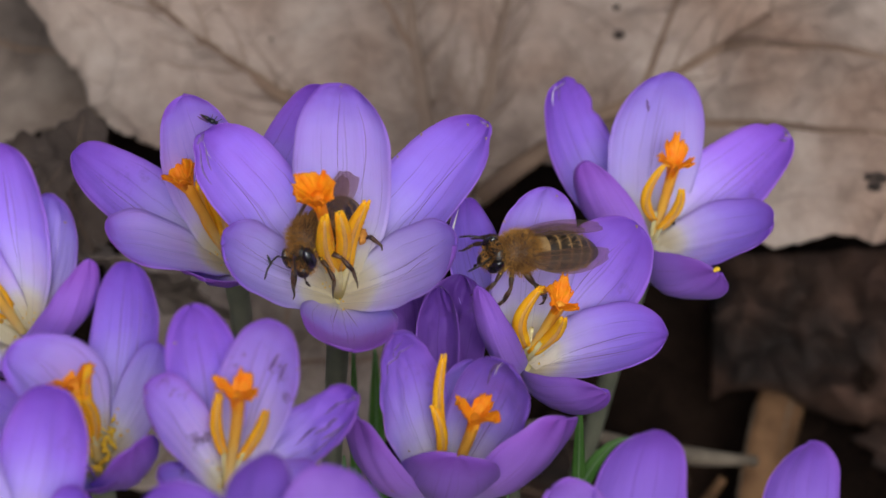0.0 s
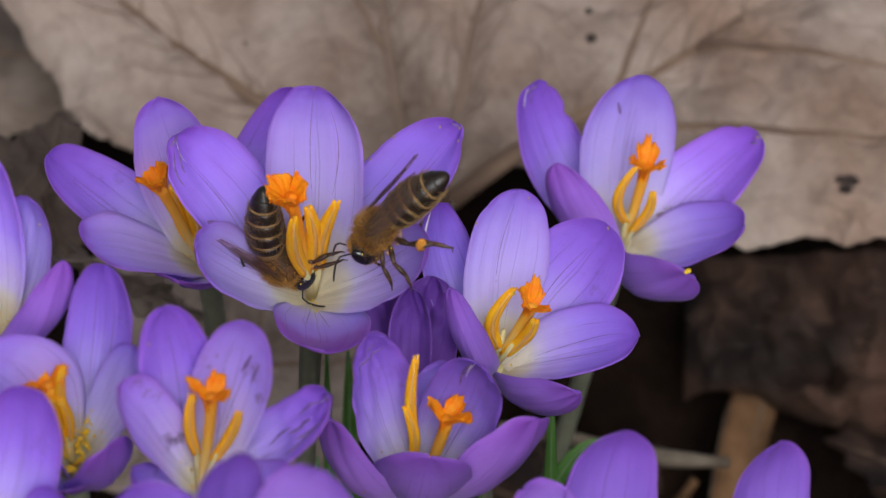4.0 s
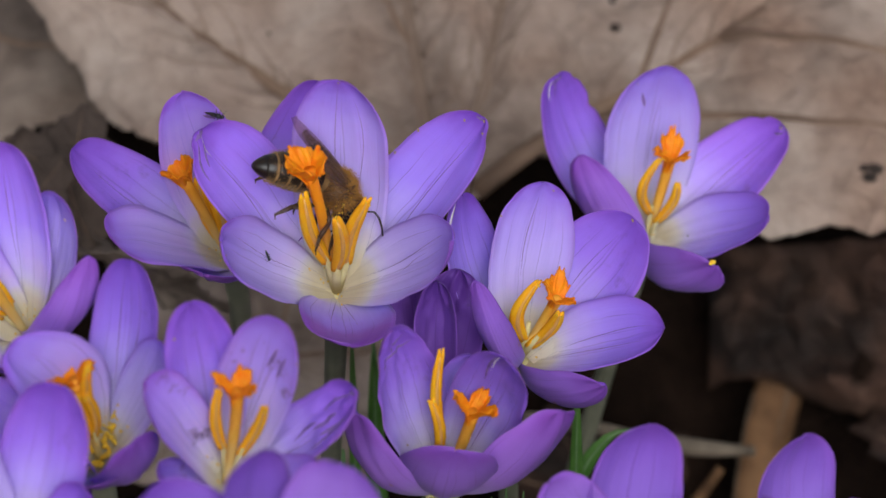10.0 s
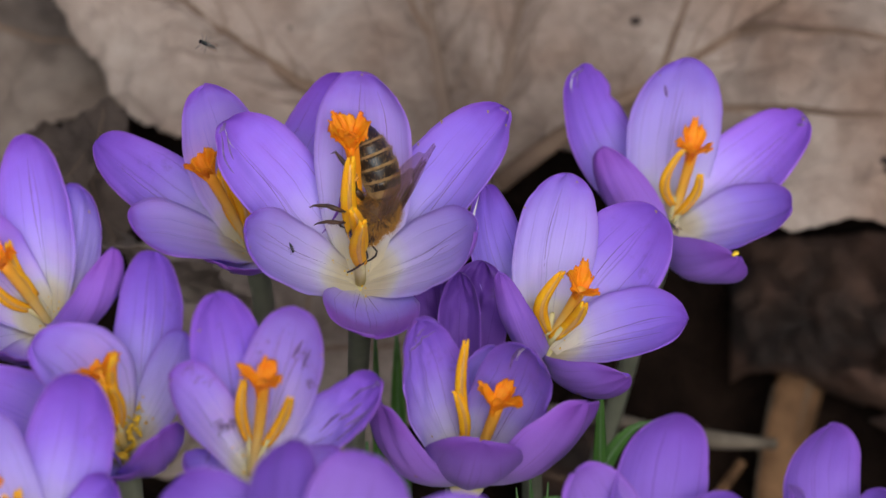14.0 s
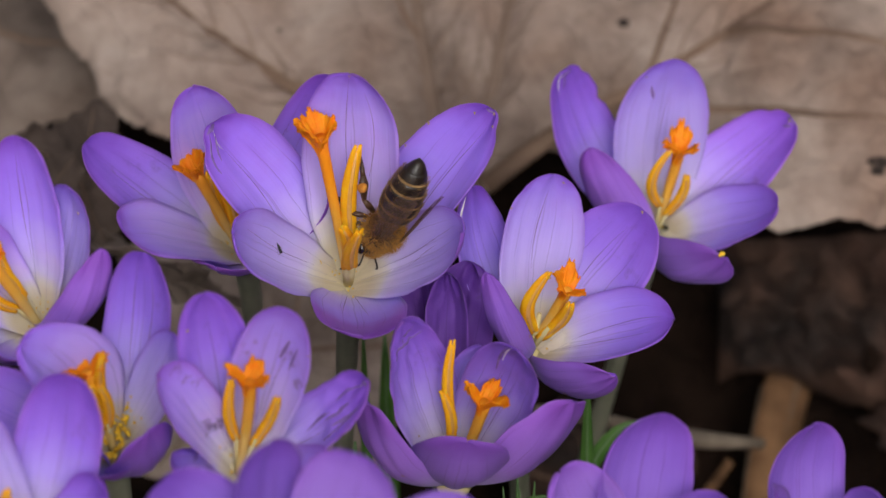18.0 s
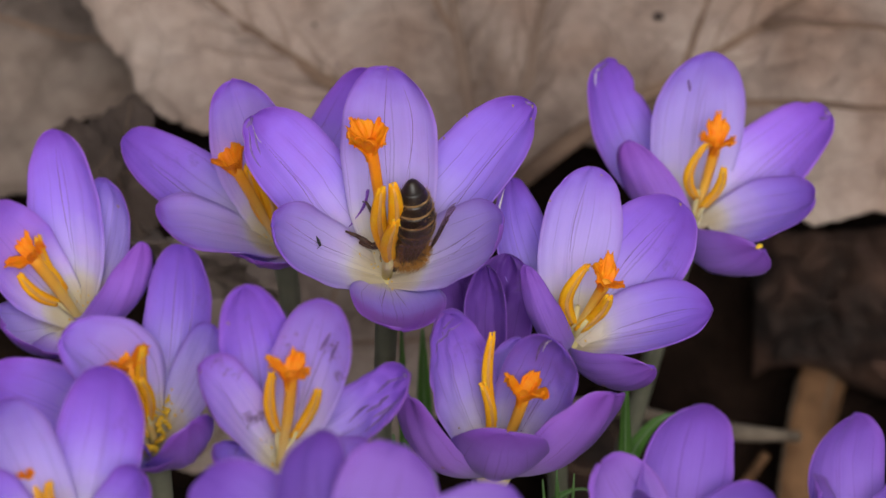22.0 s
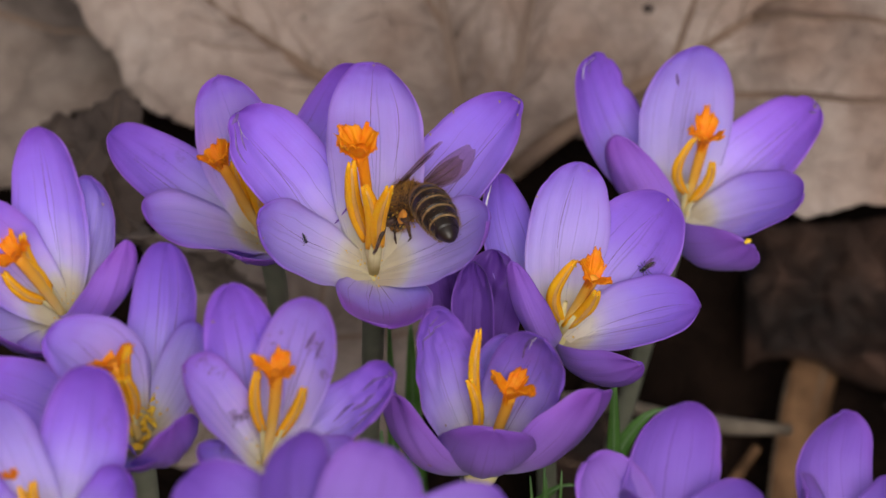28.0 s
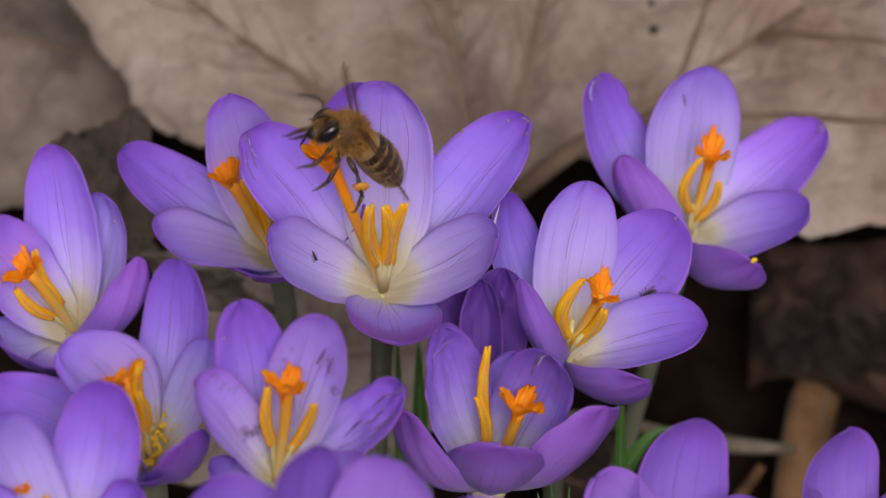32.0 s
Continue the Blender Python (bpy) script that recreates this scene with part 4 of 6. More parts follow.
deep_cup_crocus = crocus((0.0018, -0.0227, 0.0637), [
    (-150.9, 73.1, 19.24, 7.09, 1.61, 2.24, 11.3, 0.51, 0.47, -0.058), (51.8, 73, 13.12, 5.79, 1.32, 2.07, 1.1, 0.57, 0.47, -0.025),
    (-44.9, 65.7, 19.02, 7.51, 2.23, 1.97, 6.8, 0.63, 0.47, -0.021), (-145, 50.3, 15.62, 6.17, 3.13, 2.25, -6.9, 0.59, 0.3, 0.044, 108),
    (-23.5, 43.6, 16.41, 8.11, 2.86, 3.17, -9.9, 0.6, 0.3, -0.033, 108), (-87.3, 47.6, 14.17, 8.95, 1.91, 3.07, -14.5, 0.58, 0.47, 0.083)],
    (-52, 67, 13.6), [(-93, 81, 16.9), (-116, 77, 11.4)],
    (-88, 53), (-0.0003, 0.0073), (1,), (0, 2, 3, 4, 5), 'deep cup shaped violet crocus with creased petals')
bruised_crocus = crocus((-0.0176, -0.0385, 0.0744), [
    (-170.7, 81.9, 18.9, 6.75, 1.3, 2.17, -0.4, 0.57, 0.47, 0.009), (-29.4, 74.1, 19.37, 7.17, 1.61, 1.96, 2.6, 0.59, 0.47, -0.009),
    (-4, 40.7, 15.22, 6, 1.49, 1.19, -10.7, 0.54, 0.47, 0.03), (-142.8, 59.6, 15.76, 6.35, 0.18, 1.95, 13.4, 0.64, 0.38, 0.041),
    (-115.1, 30, 12.86, 5.54, 1.13, 2, 2.2, 0.57, 0.44, 0.01), (-50, 27, 14.2, 6.4, 1, 2, 0, 0.58, 0.47, 0)],
    (-64, 76, 13.6), [(-99, 79, 11.3), (-30, 65, 10.3)],
    (-85, 53), (-0.0169, -0.0325), (1, 3), (0, 2), 'open lilac crocus with bruised brown streaked petals')
edge_crocus = crocus((-0.0365, -0.0207, 0.0791), [
    (-176.8, 86.3, 19.83, 6.82, 1.07, 2.35, -7.8, 0.53, 0.47, 0.033), (-23.2, 76.9, 15.8, 5.73, 2.15, 1.53, -15.1, 0.57, 0.47, 0.034),
    (-46, 52.3, 15.17, 4.53, 3.39, 1.79, 8.1, 0.56, 0.46, -0.023, 140), (-116, 26, 14.5, 7.2, 2, 2, 0, 0.58, 0.47, 0),
    (-132, 55, 19.3, 7.8, 1.5, 2, 0, 0.58, 0.47, 0), (-92, 19, 12.9, 7.2, 1.5, 1.5, 0, 0.58, 0.47, 0)],
    (-132, 58, 13.0), [(-131, 66, 12.1), (-130, 59, 9.9), (-141, 48, 9.7)],
    (-91, 49), (-0.0350, -0.0147), (1, 3), (2,), 'open lilac crocus with slender pointed petals')
pollen_crocus = crocus((-0.0290, -0.0350, 0.0744), [
    (56, 72.9, 18.78, 6.5, 2.27, 1.54, -11.5, 0.59, 0.47, 0.028), (-132.8, 57.3, 19.37, 9.83, -0.85, 3.9, 20, 0.57, 0.47, 0.035),
    (8.5, 64.8, 13.02, 5.03, 1.28, 0.27, -9.8, 0.56, 0.47, 0.019), (-69.4, 39, 13.73, 6.67, 2.68, 2.07, 30.4, 0.56, 0.42, -0.013, 125),
    (-157.8, 34.9, 18.44, 7.63, 1.26, 2.19, -2.6, 0.57, 0.47, 0.024), (-93, 23, 11.9, 6.4, 0.5, 1.5, 0, 0.58, 0.47, 0)],
    (-121, 70, 13.4), [(-95, 71, 13.6), (-101, 67, 10.2), (-110, 66, 10.4)],
    (-91, 53), (-0.0278, -0.0290), (1, 2), (0,), 'open lilac crocus with spilled yellow pollen in its throat')
front_crocus = crocus((-0.0352, -0.0519, 0.0731), [
    (14.5, 77.9, 19.27, 7.88, 1.79, 1.74, -0.9, 0.57, 0.4, 0.009), (-137.3, 68.5, 20.64, 7.77, 1.64, 1.9, 9.1, 0.57, 0.45, 0.011),
    (-25.9, 56.1, 12.87, 5.83, 1.75, 1.83, -1.4, 0.59, 0.44, -0.002), (-86, 43, 19.2, 8.5, 1.5, 2, 0, 0.58, 0.47, 0),
    (-128, 47, 18.5, 7.9, 1.5, 2, 0, 0.58, 0.47, 0)],
    (175, 66, 10.2), [(-144, 76, 9.2)],
    (-89, 54), (-0.0338, -0.0459), (1,), (0, 2), 'half open lilac crocus with smooth tall petals')
low_crocus = crocus((-0.0104, -0.0750, 0.0851), [
    (126.7, 69.1, 13.68, 7.75, 3.32, 1.54, 26, 0.68, 0.45, -0.018), (35.2, 65.4, 13.39, 9.6, 2.06, 2.1, -4.3, 0.57, 0.47, 0.015),
    (164.7, 37.3, 15.52, 9.01, 1.54, 2.46, -4.6, 0.58, 0.4, 0.078), (7.5, 30.1, 16.24, 7.92, 1.42, 2.58, 0, 0.57, 0.47, -0.034),
    (-88, 58, 17.4, 8, 1.5, 2, 0, 0.58, 0.47, 0)],
    None, [],
    (-86, 64), (-0.0100, -0.0690), (1, 3), (), 'low violet crocus with broad blunt petals')
upright_crocus = crocus((0.0180, -0.0438, 0.0671), [
    (60.3, 81.4, 15.53, 8.94, 2.03, 2.21, 17.8, 0.52, 0.47, -0.067), (-164.9, 60.5, 13.9, 7.29, 1.61, 2.39, -1.5, 0.58, 0.47, 0.027),
    (-27.2, 46.5, 13.44, 7.38, 1.23, 2.7, 3.8, 0.56, 0.47, -0.046), (-98, 49, 19.3, 8.1, 1.5, 2.5, 0, 0.58, 0.47, 0)],
    None, [],
    (-89, 57), (0.0172, -0.0378), (1,), (0, 2), 'closed upright violet crocus with rounded petal tips')
corner_crocus = crocus((0.0348, -0.0388, 0.0638), [
    (113.1, 78.1, 14.19, 8.46, 2.47, 1.62, 25.7, 0.54, 0.47, -0.057), (-32.9, 60.4, 11.97, 6.13, 1.6, 2.39, -2.1, 0.57, 0.44, -0.016),
    (-113, 52, 18.5, 7.1, 1.5, 2.5, 0, 0.58, 0.47, 0)],
    None, [],
    (-90, 57), (0.0334, -0.0328), (), (0, 1), 'closed upright violet crocus with a narrow cup')
closed_crocus = crocus((0.0009, -0.0098, 0.0620), [
    (109, 59, 16.2, 6.8, 1, 2.5, 0, 0.58, 0.47, 0), (70, 63, 15.6, 6.8, 1, 2.5, 0, 0.58, 0.47, 0),
    (85, 78, 14.8, 4.3, 1, 2.5, 0, 0.58, 0.47, 0)],
    None, [],
    (-90, 70), (0.0004, 0.0202), (), (), 'closed dark violet crocus squeezed between open flowers')

# creases, scars and stains that single petals carry
SCAR = simple("petal_scar_white", (0.62, 0.52, 0.60), (0.82, 0.76, 0.78), 900, 0.5)
BRUISE = simple("petal_bruise_dark", (0.12, 0.06, 0.22), (0.26, 0.15, 0.42), 1300, 0.7)
DRY = simple("petal_dry_tip_tan", (0.30, 0.19, 0.09), (0.48, 0.33, 0.18), 900, 0.7)
for q in ((bee_crocus, 1, "crease", "white crease near the petal tip", 0.97, 0.06, 0.86, 0.14, 0.06, SCAR, 0.1),
          (bee_crocus, 1, "crease", "dark folded margin of the petal", 0.97, 0.45, 0.80, 0.62, 0.16, BRUISE, 0.1),
          (bee_crocus, 1, "crease", "dark folded petal tip", 0.985, -0.3, 0.975, 0.6, 0.34, BRUISE, 0.0), (bee_crocus, 1, "crease", "dark folded margin of the petal", 0.95, 0.1, 0.84, 0.4, 0.16, BRUISE, 0.08),
          (bee_crocus, 2, "crease", "dark folded petal tip", 0.99, -0.4, 0.985, 0.5, 0.22, BRUISE, 0.0), (notched_crocus, 0, "crease", "dark folded petal tip", 0.985, -0.6, 0.97, 0.5, 0.26, BRUISE, 0.0),
          (notched_crocus, 2, "bruise", "dark bruised petal tip", 0.985, -0.5, 0.985, 0.6, 0.2, BRUISE, 0.0),
          (bee_crocus, 1, "vein", "dark branching vein", 0.86, 0.1, 0.35, 0.25, 0.045, BRUISE, -0.12),
          (bee_crocus, 2, "vein", "dark branching vein", 0.92, -0.2, 0.3, -0.2, 0.045, BRUISE, 0.12),
          (bee_crocus, 3, "vein", "dark branching vein", 0.85, -0.45, 0.22, -0.35, 0.045, BRUISE, 0.1),
          (bee_crocus, 4, "vein", "dark branching vein", 0.88, 0.4, 0.2, 0.2, 0.045, BRUISE, -0.1),
          (bee_crocus, 4, "vein", "dark branching vein", 0.70, 0.1, 0.42, -0.1, 0.045, BRUISE, 0.06),
          (bee_crocus, 5, "vein", "dark branching vein", 0.55, -0.3, 0.1, -0.12, 0.045, BRUISE), (bee_crocus, 5, "vein", "dark branching vein", 0.55, 0.28, 0.1, 0.1, 0.045, BRUISE),
          (bee_crocus, 0, "vein", "dark branching vein", 0.97, 0.1, 0.4, 0.12, 0.045, BRUISE, 0.06), (bee_crocus, 0, "vein", "dark branching vein", 0.9, -0.35, 0.45, -0.3, 0.045, BRUISE, -0.1),
          (notched_crocus, 0, "crease", "white torn notch at the petal tip", 0.99, 0.25, 0.9, 0.4, 0.09, SCAR, 0.1), (notched_crocus, 0, "crease", "dark torn notch at the petal tip", 0.99, -0.05, 0.9, 0.15, 0.1, BRUISE),
          (notched_crocus, 1, "bruise", "small dark bruise on the petal", 0.84, 0.38, 0.76, 0.22, 0.22, BRUISE), (notched_crocus, 2, "bruise", "dark bruised petal tip", 0.97, -0.3, 0.93, 0.1, 0.2, BRUISE),
          (forward_crocus, 3, "vein", "dark branching vein", 0.93, 0.2, 0.25, 0.1, 0.045, BRUISE, 0.06), (forward_crocus, 3, "vein", "dark branching vein", 0.85, -0.3, 0.2, -0.2, 0.045, BRUISE, 0.08),
          (forward_crocus, 2, "vein", "dark branching vein", 0.85, 0.1, 0.3, 0.1, 0.045, BRUISE, 0.08), (forward_crocus, 0, "vein", "dark branching vein", 0.9, 0.0, 0.35, 0.05, 0.045, BRUISE, 0.05),
          (forward_crocus, 5, "dry_tip", "tan dried petal tip", 0.99, -0.5, 0.97, 0.3, 0.28, DRY), (forward_crocus, 1, "crease", "white fold along the petal edge", 0.97, 0.5, 0.78, 0.8, 0.18, SCAR),
          (deep_cup_crocus, 0, "crease", "dark creases across the petal tip", 0.86, -0.7, 0.80, 0.6, 0.22, BRUISE, 0.2), (deep_cup_crocus, 0, "crease", "dark creases across the petal tip", 0.93, -0.5, 0.84, 0.1, 0.16, BRUISE, 0.2),
          (deep_cup_crocus, 2, "crease", "dark cleft down the petal", 0.98, 0.5, 0.72, 0.35, 0.2, BRUISE), (deep_cup_crocus, 2, "crease", "white edge of a cleft in the petal", 0.98, 0.42, 0.82, 0.3, 0.09, SCAR),
          (deep_cup_crocus, 4, "crease", "white scar along the petal tip", 0.98, 0.2, 0.78, 0.1, 0.16, SCAR), (deep_cup_crocus, 3, "crease", "pale scar along the petal edge", 0.95, 0.2, 0.75, 0.15, 0.12, SCAR),
          (bruised_crocus, 1, "bruise", "dark bruised streak", 0.80, -0.28, 0.66, -0.12, 0.3, BRUISE), (bruised_crocus, 1, "bruise", "dark bruised streak", 0.78, -0.55, 0.62, -0.42, 0.2, BRUISE),
          (bruised_crocus, 2, "bruise", "dark bruised streak", 0.80, -0.1, 0.6, 0.0, 0.34, BRUISE), (bruised_crocus, 2, "bruise", "dark bruised streak", 0.88, -0.45, 0.62, -0.35, 0.26, BRUISE),
          (bruised_crocus, 2, "bruise", "dark bruised streak", 0.93, 0.2, 0.72, 0.3, 0.22, BRUISE, 0.12), (bruised_crocus, 2, "bruise", "dark bruised streak", 0.66, 0.05, 0.45, 0.12, 0.2, BRUISE, 0.1),
          (bruised_crocus, 2, "bruise", "dark bruised streak", 0.86, -0.7, 0.55, -0.6, 0.2, BRUISE, 0.1), (bruised_crocus, 2, "bruise", "dark bruised petal tip", 0.975, -0.4, 0.965, 0.35, 0.3, BRUISE),
          (bruised_crocus, 2, "vein", "dark branching vein", 0.6, -0.2, 0.2, -0.1, 0.05, BRUISE, 0.05), (bruised_crocus, 1, "vein", "dark branching vein", 0.75, -0.3, 0.3, -0.1, 0.05, BRUISE, 0.05),
          (bruised_crocus, 1, "vein", "dark branching vein", 0.85, 0.3, 0.3, 0.15, 0.045, BRUISE, 0.08), (bruised_crocus, 3, "vein", "dark branching vein", 0.8, -0.2, 0.2, -0.1, 0.045, BRUISE, 0.08),
          (pollen_crocus, 0, "vein", "dark branching vein", 0.93, 0.25, 0.3, 0.15, 0.05, BRUISE, 0.08), (pollen_crocus, 0, "vein", "dark branching vein", 0.9, -0.3, 0.3, -0.2, 0.045, BRUISE, -0.05),
          (pollen_crocus, 1, "vein", "dark branching vein", 0.9, 0.2, 0.3, 0.1, 0.045, BRUISE, 0.08), (pollen_crocus, 1, "vein", "dark branching vein", 0.85, -0.4, 0.3, -0.25, 0.045, BRUISE, 0.06),
          (edge_crocus, 0, "vein", "dark branching vein", 0.9, 0.1, 0.3, 0.05, 0.045, BRUISE, 0.05), (deep_cup_crocus, 1, "vein", "dark branching vein", 0.8, 0.2, 0.2, 0.1, 0.045, BRUISE, 0.05),
          (deep_cup_crocus, 2, "vein", "dark branching vein", 0.7, -0.2, 0.15, -0.15, 0.045, BRUISE, 0.05), (deep_cup_crocus, 2, "vein", "dark branching vein", 0.75, 0.15, 0.15, 0.1, 0.045, BRUISE, 0.05),
          (shaded_crocus, 0, "vein", "dark branching vein", 0.85, 0.1, 0.3, 0.05, 0.045, BRUISE, 0.06), (notched_crocus, 1, "vein", "dark branching vein", 0.8, -0.15, 0.3, -0.05, 0.04, BRUISE, 0.04),
          (notched_crocus, 2, "vein", "dark branching vein", 0.9, 0.1, 0.3, 0.05, 0.045, BRUISE, 0.06), (notched_crocus, 3, "vein", "dark branching vein", 0.85, -0.1, 0.3, -0.05, 0.04, BRUISE, 0.04),
          (bruised_crocus, 2, "crease", "white scar near the petal tip", 0.96, 0.0, 0.91, 0.08, 0.05, SCAR), (bruised_crocus, 0, "bruise", "dark bruised streak", 0.74, -0.85, 0.6, -0.8, 0.22, BRUISE)):
    mark(*q)


def dust(flower, k, s, u, size, mat):
    """A crumb that clings to petal k at (s, u)."""
    b = Build()
    p = petal_point(*flower["shape"][k], s, u)
    for q in range(3):
        b.lump(p + Vector((math.sin(q * 2.4), math.cos(q * 1.7), 0.4)) * size * MM * 0.5, (size * 0.6 * MM,) * 3, None, 7, 5, 0, 0.2)
    child("speck", b.mesh("speck", [mat]), flower["petal"][k], None, "tiny tan pollen speck")


for q in ((bee_crocus, 2, 0.76, 0.97, 0.16), (bee_crocus, 2, 0.62, 0.96, 0.13), (bee_crocus, 2, 0.985, -0.2, 0.14), (bee_crocus, 2, 0.93, 0.5, 0.13), (bee_crocus, 2, 0.95, -0.6, 0.12), (bee_crocus, 3, 0.95, 0.5, 0.08), (bee_crocus, 0, 0.99, 0.1, 0.1),
          (forward_crocus, 2, 0.985, 0.1, 0.15), (forward_crocus, 0, 0.8, 0.98, 0.12), (forward_crocus, 0, 0.95, -0.6, 0.1), (forward_crocus, 4, 0.3, 0.2, 0.1), (bruised_crocus, 0, 0.82, 0.7, 0.13), (bruised_crocus, 0, 0.55, 0.55, 0.12), (bruised_crocus, 1, 0.8, -0.95, 0.1),
          (bruised_crocus, 3, 0.97, 0.2, 0.15), (notched_crocus, 2, 0.98, 0.0, 0.14), (notched_crocus, 1, 0.9, 0.7, 0.08), (deep_cup_crocus, 0, 0.96, 0.6, 0.13), (deep_cup_crocus, 0, 0.3, 0.5, 0.1), (edge_crocus, 1, 0.8, -0.3, 0.12)):
    dust(*q, DRY)


def crumb(place, size):
    b = Build()
    for k in range(5):
        b.lump(Vector((math.sin(k * 2.4), math.cos(k * 1.7), math.sin(k * 3.1))) * size * 0.5, (size * 0.6,) * 3, None, 7, 5, 0, 0.2)
    ob = new("pollen_crumb", b.mesh("pollen_crumb", [POLLEN]))
    ob.location = place
    tagged(ob, "yellow crumb of pollen on a petal rim", "pollen")


crumb((0.02826, 0.01074, 0.06861), 0.00035)


# ---- insects ----
def ring_profile(x):
    """Radius of a bee's abdomen at x, in millimetres, nose to the front."""
    s = min(max((0.4 - x) / 7.2, 0.0), 1.0)
    return 1.98 * max(math.sin(math.pi * (0.1 + 0.87 * s) ** 0.78), 0.05) ** 0.52


def drop(x):
    """How far the abdomen's axis hangs below the thorax, in millimetres."""
    s = max(-x, 0.0) / 7.0
    return -0.9 * s * s


def honey_bee(label):
    """A worker bee, head along x, back up; 13 mm long."""
    rng = random.Random(5)
    root = new("honey_bee")
    tagged(root, label, "bee", group="honey bees")
    parts = {"root": root, "wing": []}
    # thorax
    b = Build()
    b.lump((2.3 * MM, 0, 0.25 * MM), (2.0 * MM, 1.85 * MM, 1.8 * MM), None, 20, 14, 0, 0.05)
    thorax = child("thorax", b.mesh("thorax", [BEE_SKIN]), root)
    f = Build()
    for k in range(2600):
        d = Vector((rng.gauss(0, 1), rng.gauss(0, 1), rng.gauss(0, 1) + 0.25)).normalized()
        p = Vector((2.3 + d.x * 2.0, d.y * 1.85, 0.25 + d.z * 1.8)) * MM
        t = (d + Vector((rng.uniform(-0.5, 0.2), rng.uniform(-0.35, 0.35), rng.uniform(-0.3, 0.3)))).normalized()
        f.spike(p - d * 0.05 * MM, t * rng.uniform(0.4, 0.9) * MM, 0.028 * MM)
    child("fur", f.mesh("thorax_fur", [BEE_FUR], False), thorax, label="tawny fur on the back")
    # abdomen: six overlapping rings
    core = Build()
    xs = np.linspace(0.5, -6.6, 16)
    core.tube([Vector((x, 0, drop(x))) * MM for x in xs], [ring_profile(x) * 0.86 * MM for x in xs], 20, 0, 0.92)
    abdomen = child("abdomen", core.mesh("abdomen", [BEE_DARK]), root)
    parts["abdomen"] = abdomen
    cuts = [0.4, -0.95, -2.2, -3.4, -4.6, -5.7, -6.75]
    for k in range(6):
        a, e = cuts[k], cuts[k + 1] - 0.25
        r = Build()
        xs = np.linspace(a, e, 7)
        rad = [ring_profile(x) * (0.95 + 0.06 * j / 6) * MM for j, x in enumerate(xs)]
        if k == 5:
            rad[-1] *= 0.5
        r.tube([Vector((x, 0, drop(x))) * MM for x in xs], rad, 24, 0, 0.92)
        n = 24
        band = (3, 2, 2, 2, 2, 0)[k]
        for j in range(band * n):
            r.i[j] = 1
        child("abdomen_ring", r.mesh("abdomen_ring", [BEE_DARK, BEE_BAND]), abdomen, label="dark ring with a pale hair band" if band else "dark glossy tail ring")
    f = Build()
    for k in range(3200):
        x = rng.uniform(-5.6, 0.4)
        th = rng.uniform(0, 2 * math.pi)
        rr = ring_profile(x)
        seg = min((c - x for c in cuts if c >= x), default=0)
        if seg > 0.5 and rng.random() < 0.86 and math.sin(th) > -0.3:
            continue
        p = Vector((x, math.cos(th) * rr, math.sin(th) * rr * 0.92 + drop(x))) * MM
        d = Vector((-1.2, math.cos(th) * 0.4 + rng.uniform(-0.2, 0.2), math.sin(th) * 0.4 + rng.uniform(-0.2, 0.2))).normalized()
        f.spike(p, d * rng.uniform(0.3, 0.6) * MM, 0.018 * MM)
    child("fur", f.mesh("abdomen_fur", [BEE_BAND], False), abdomen, label="short pale hairs along the rings")
    # head
    b = Build()
    b.lump((4.75 * MM, 0, -0.35 * MM), (0.95 * MM, 1.55 * MM, 1.6 * MM), None, 18, 12, 0, 0.04)
    b.lump((5.35 * MM, 0, -1.35 * MM), (0.6 * MM, 0.7 * MM, 0.75 * MM), None, 12, 8)
    head = child("head", b.mesh("head", [BEE_DARK]), root)
    for sy in (-1, 1):
        e = Build()
        e.lump((4.95 * MM, sy * 1.22 * MM, -0.15 * MM), (0.72 * MM, 0.5 * MM, 1.12 * MM), None, 16, 10)
        child("eye", e.mesh("eye", [EYE]), head, label="glossy black compound eye")
        a = Build()
        a.tube([Vector(p) * MM for p in ((5.5, sy * 0.35, 0.1), (6.0, sy * 0.7, 0.9), (6.35, sy * 0.95, 1.35), (7.0, sy * 1.3, 1.3), (7.8, sy * 1.6, 0.9), (8.5, sy * 1.75, 0.4))],
               [0.09 * MM, 0.08 * MM, 0.09 * MM, 0.1 * MM, 0.1 * MM, 0.08 * MM], 7)
        child("antenna", a.mesh("antenna", [BEE_DARK]), head, label="bent dark antenna")
    f = Build()
    for k in range(700):
        d = Vector((rng.gauss(0.5, 0.8), rng.gauss(0, 0.6), rng.gauss(0.3, 1))).normalized()
        p = Vector((4.75 + d.x * 0.95, d.y * 1.45, -0.35 + d.z * 1.6)) * MM
        f.spike(p, (d + Vector((rng.uniform(-0.3, 0.3),) * 3)).normalized() * rng.uniform(0.3, 0.55) * MM, 0.028 * MM)
    child("fur", f.mesh("head_fur", [BEE_FUR], False), head, label="tawny fur on the face")
    t = Build()
    t.tube([Vector(p) * MM for p in ((5.5, 0, -1.9), (5.6, 0, -2.6), (5.4, 0, -3.2))], [0.2 * MM, 0.14 * MM, 0.06 * MM], 7)
    child("tongue", t.mesh("tongue", [BEE_SKIN]), head)
    # legs
    legs = (((3.4, 0.9, -1.3), (4.2, 2.0, -2.0), (4.7, 2.4, -3.2), (5.5, 2.2, -4.1), 0.22), ((2.4, 1.1, -1.5), (2.7, 2.7, -2.1), (2.8, 3.3, -3.6), (3.4, 3.6, -4.7), 0.24),
            ((1.3, 1.1, -1.4), (0.2, 2.5, -1.8), (-1.7, 3.1, -3.3), (-2.4, 3.2, -5.0), 0.3))
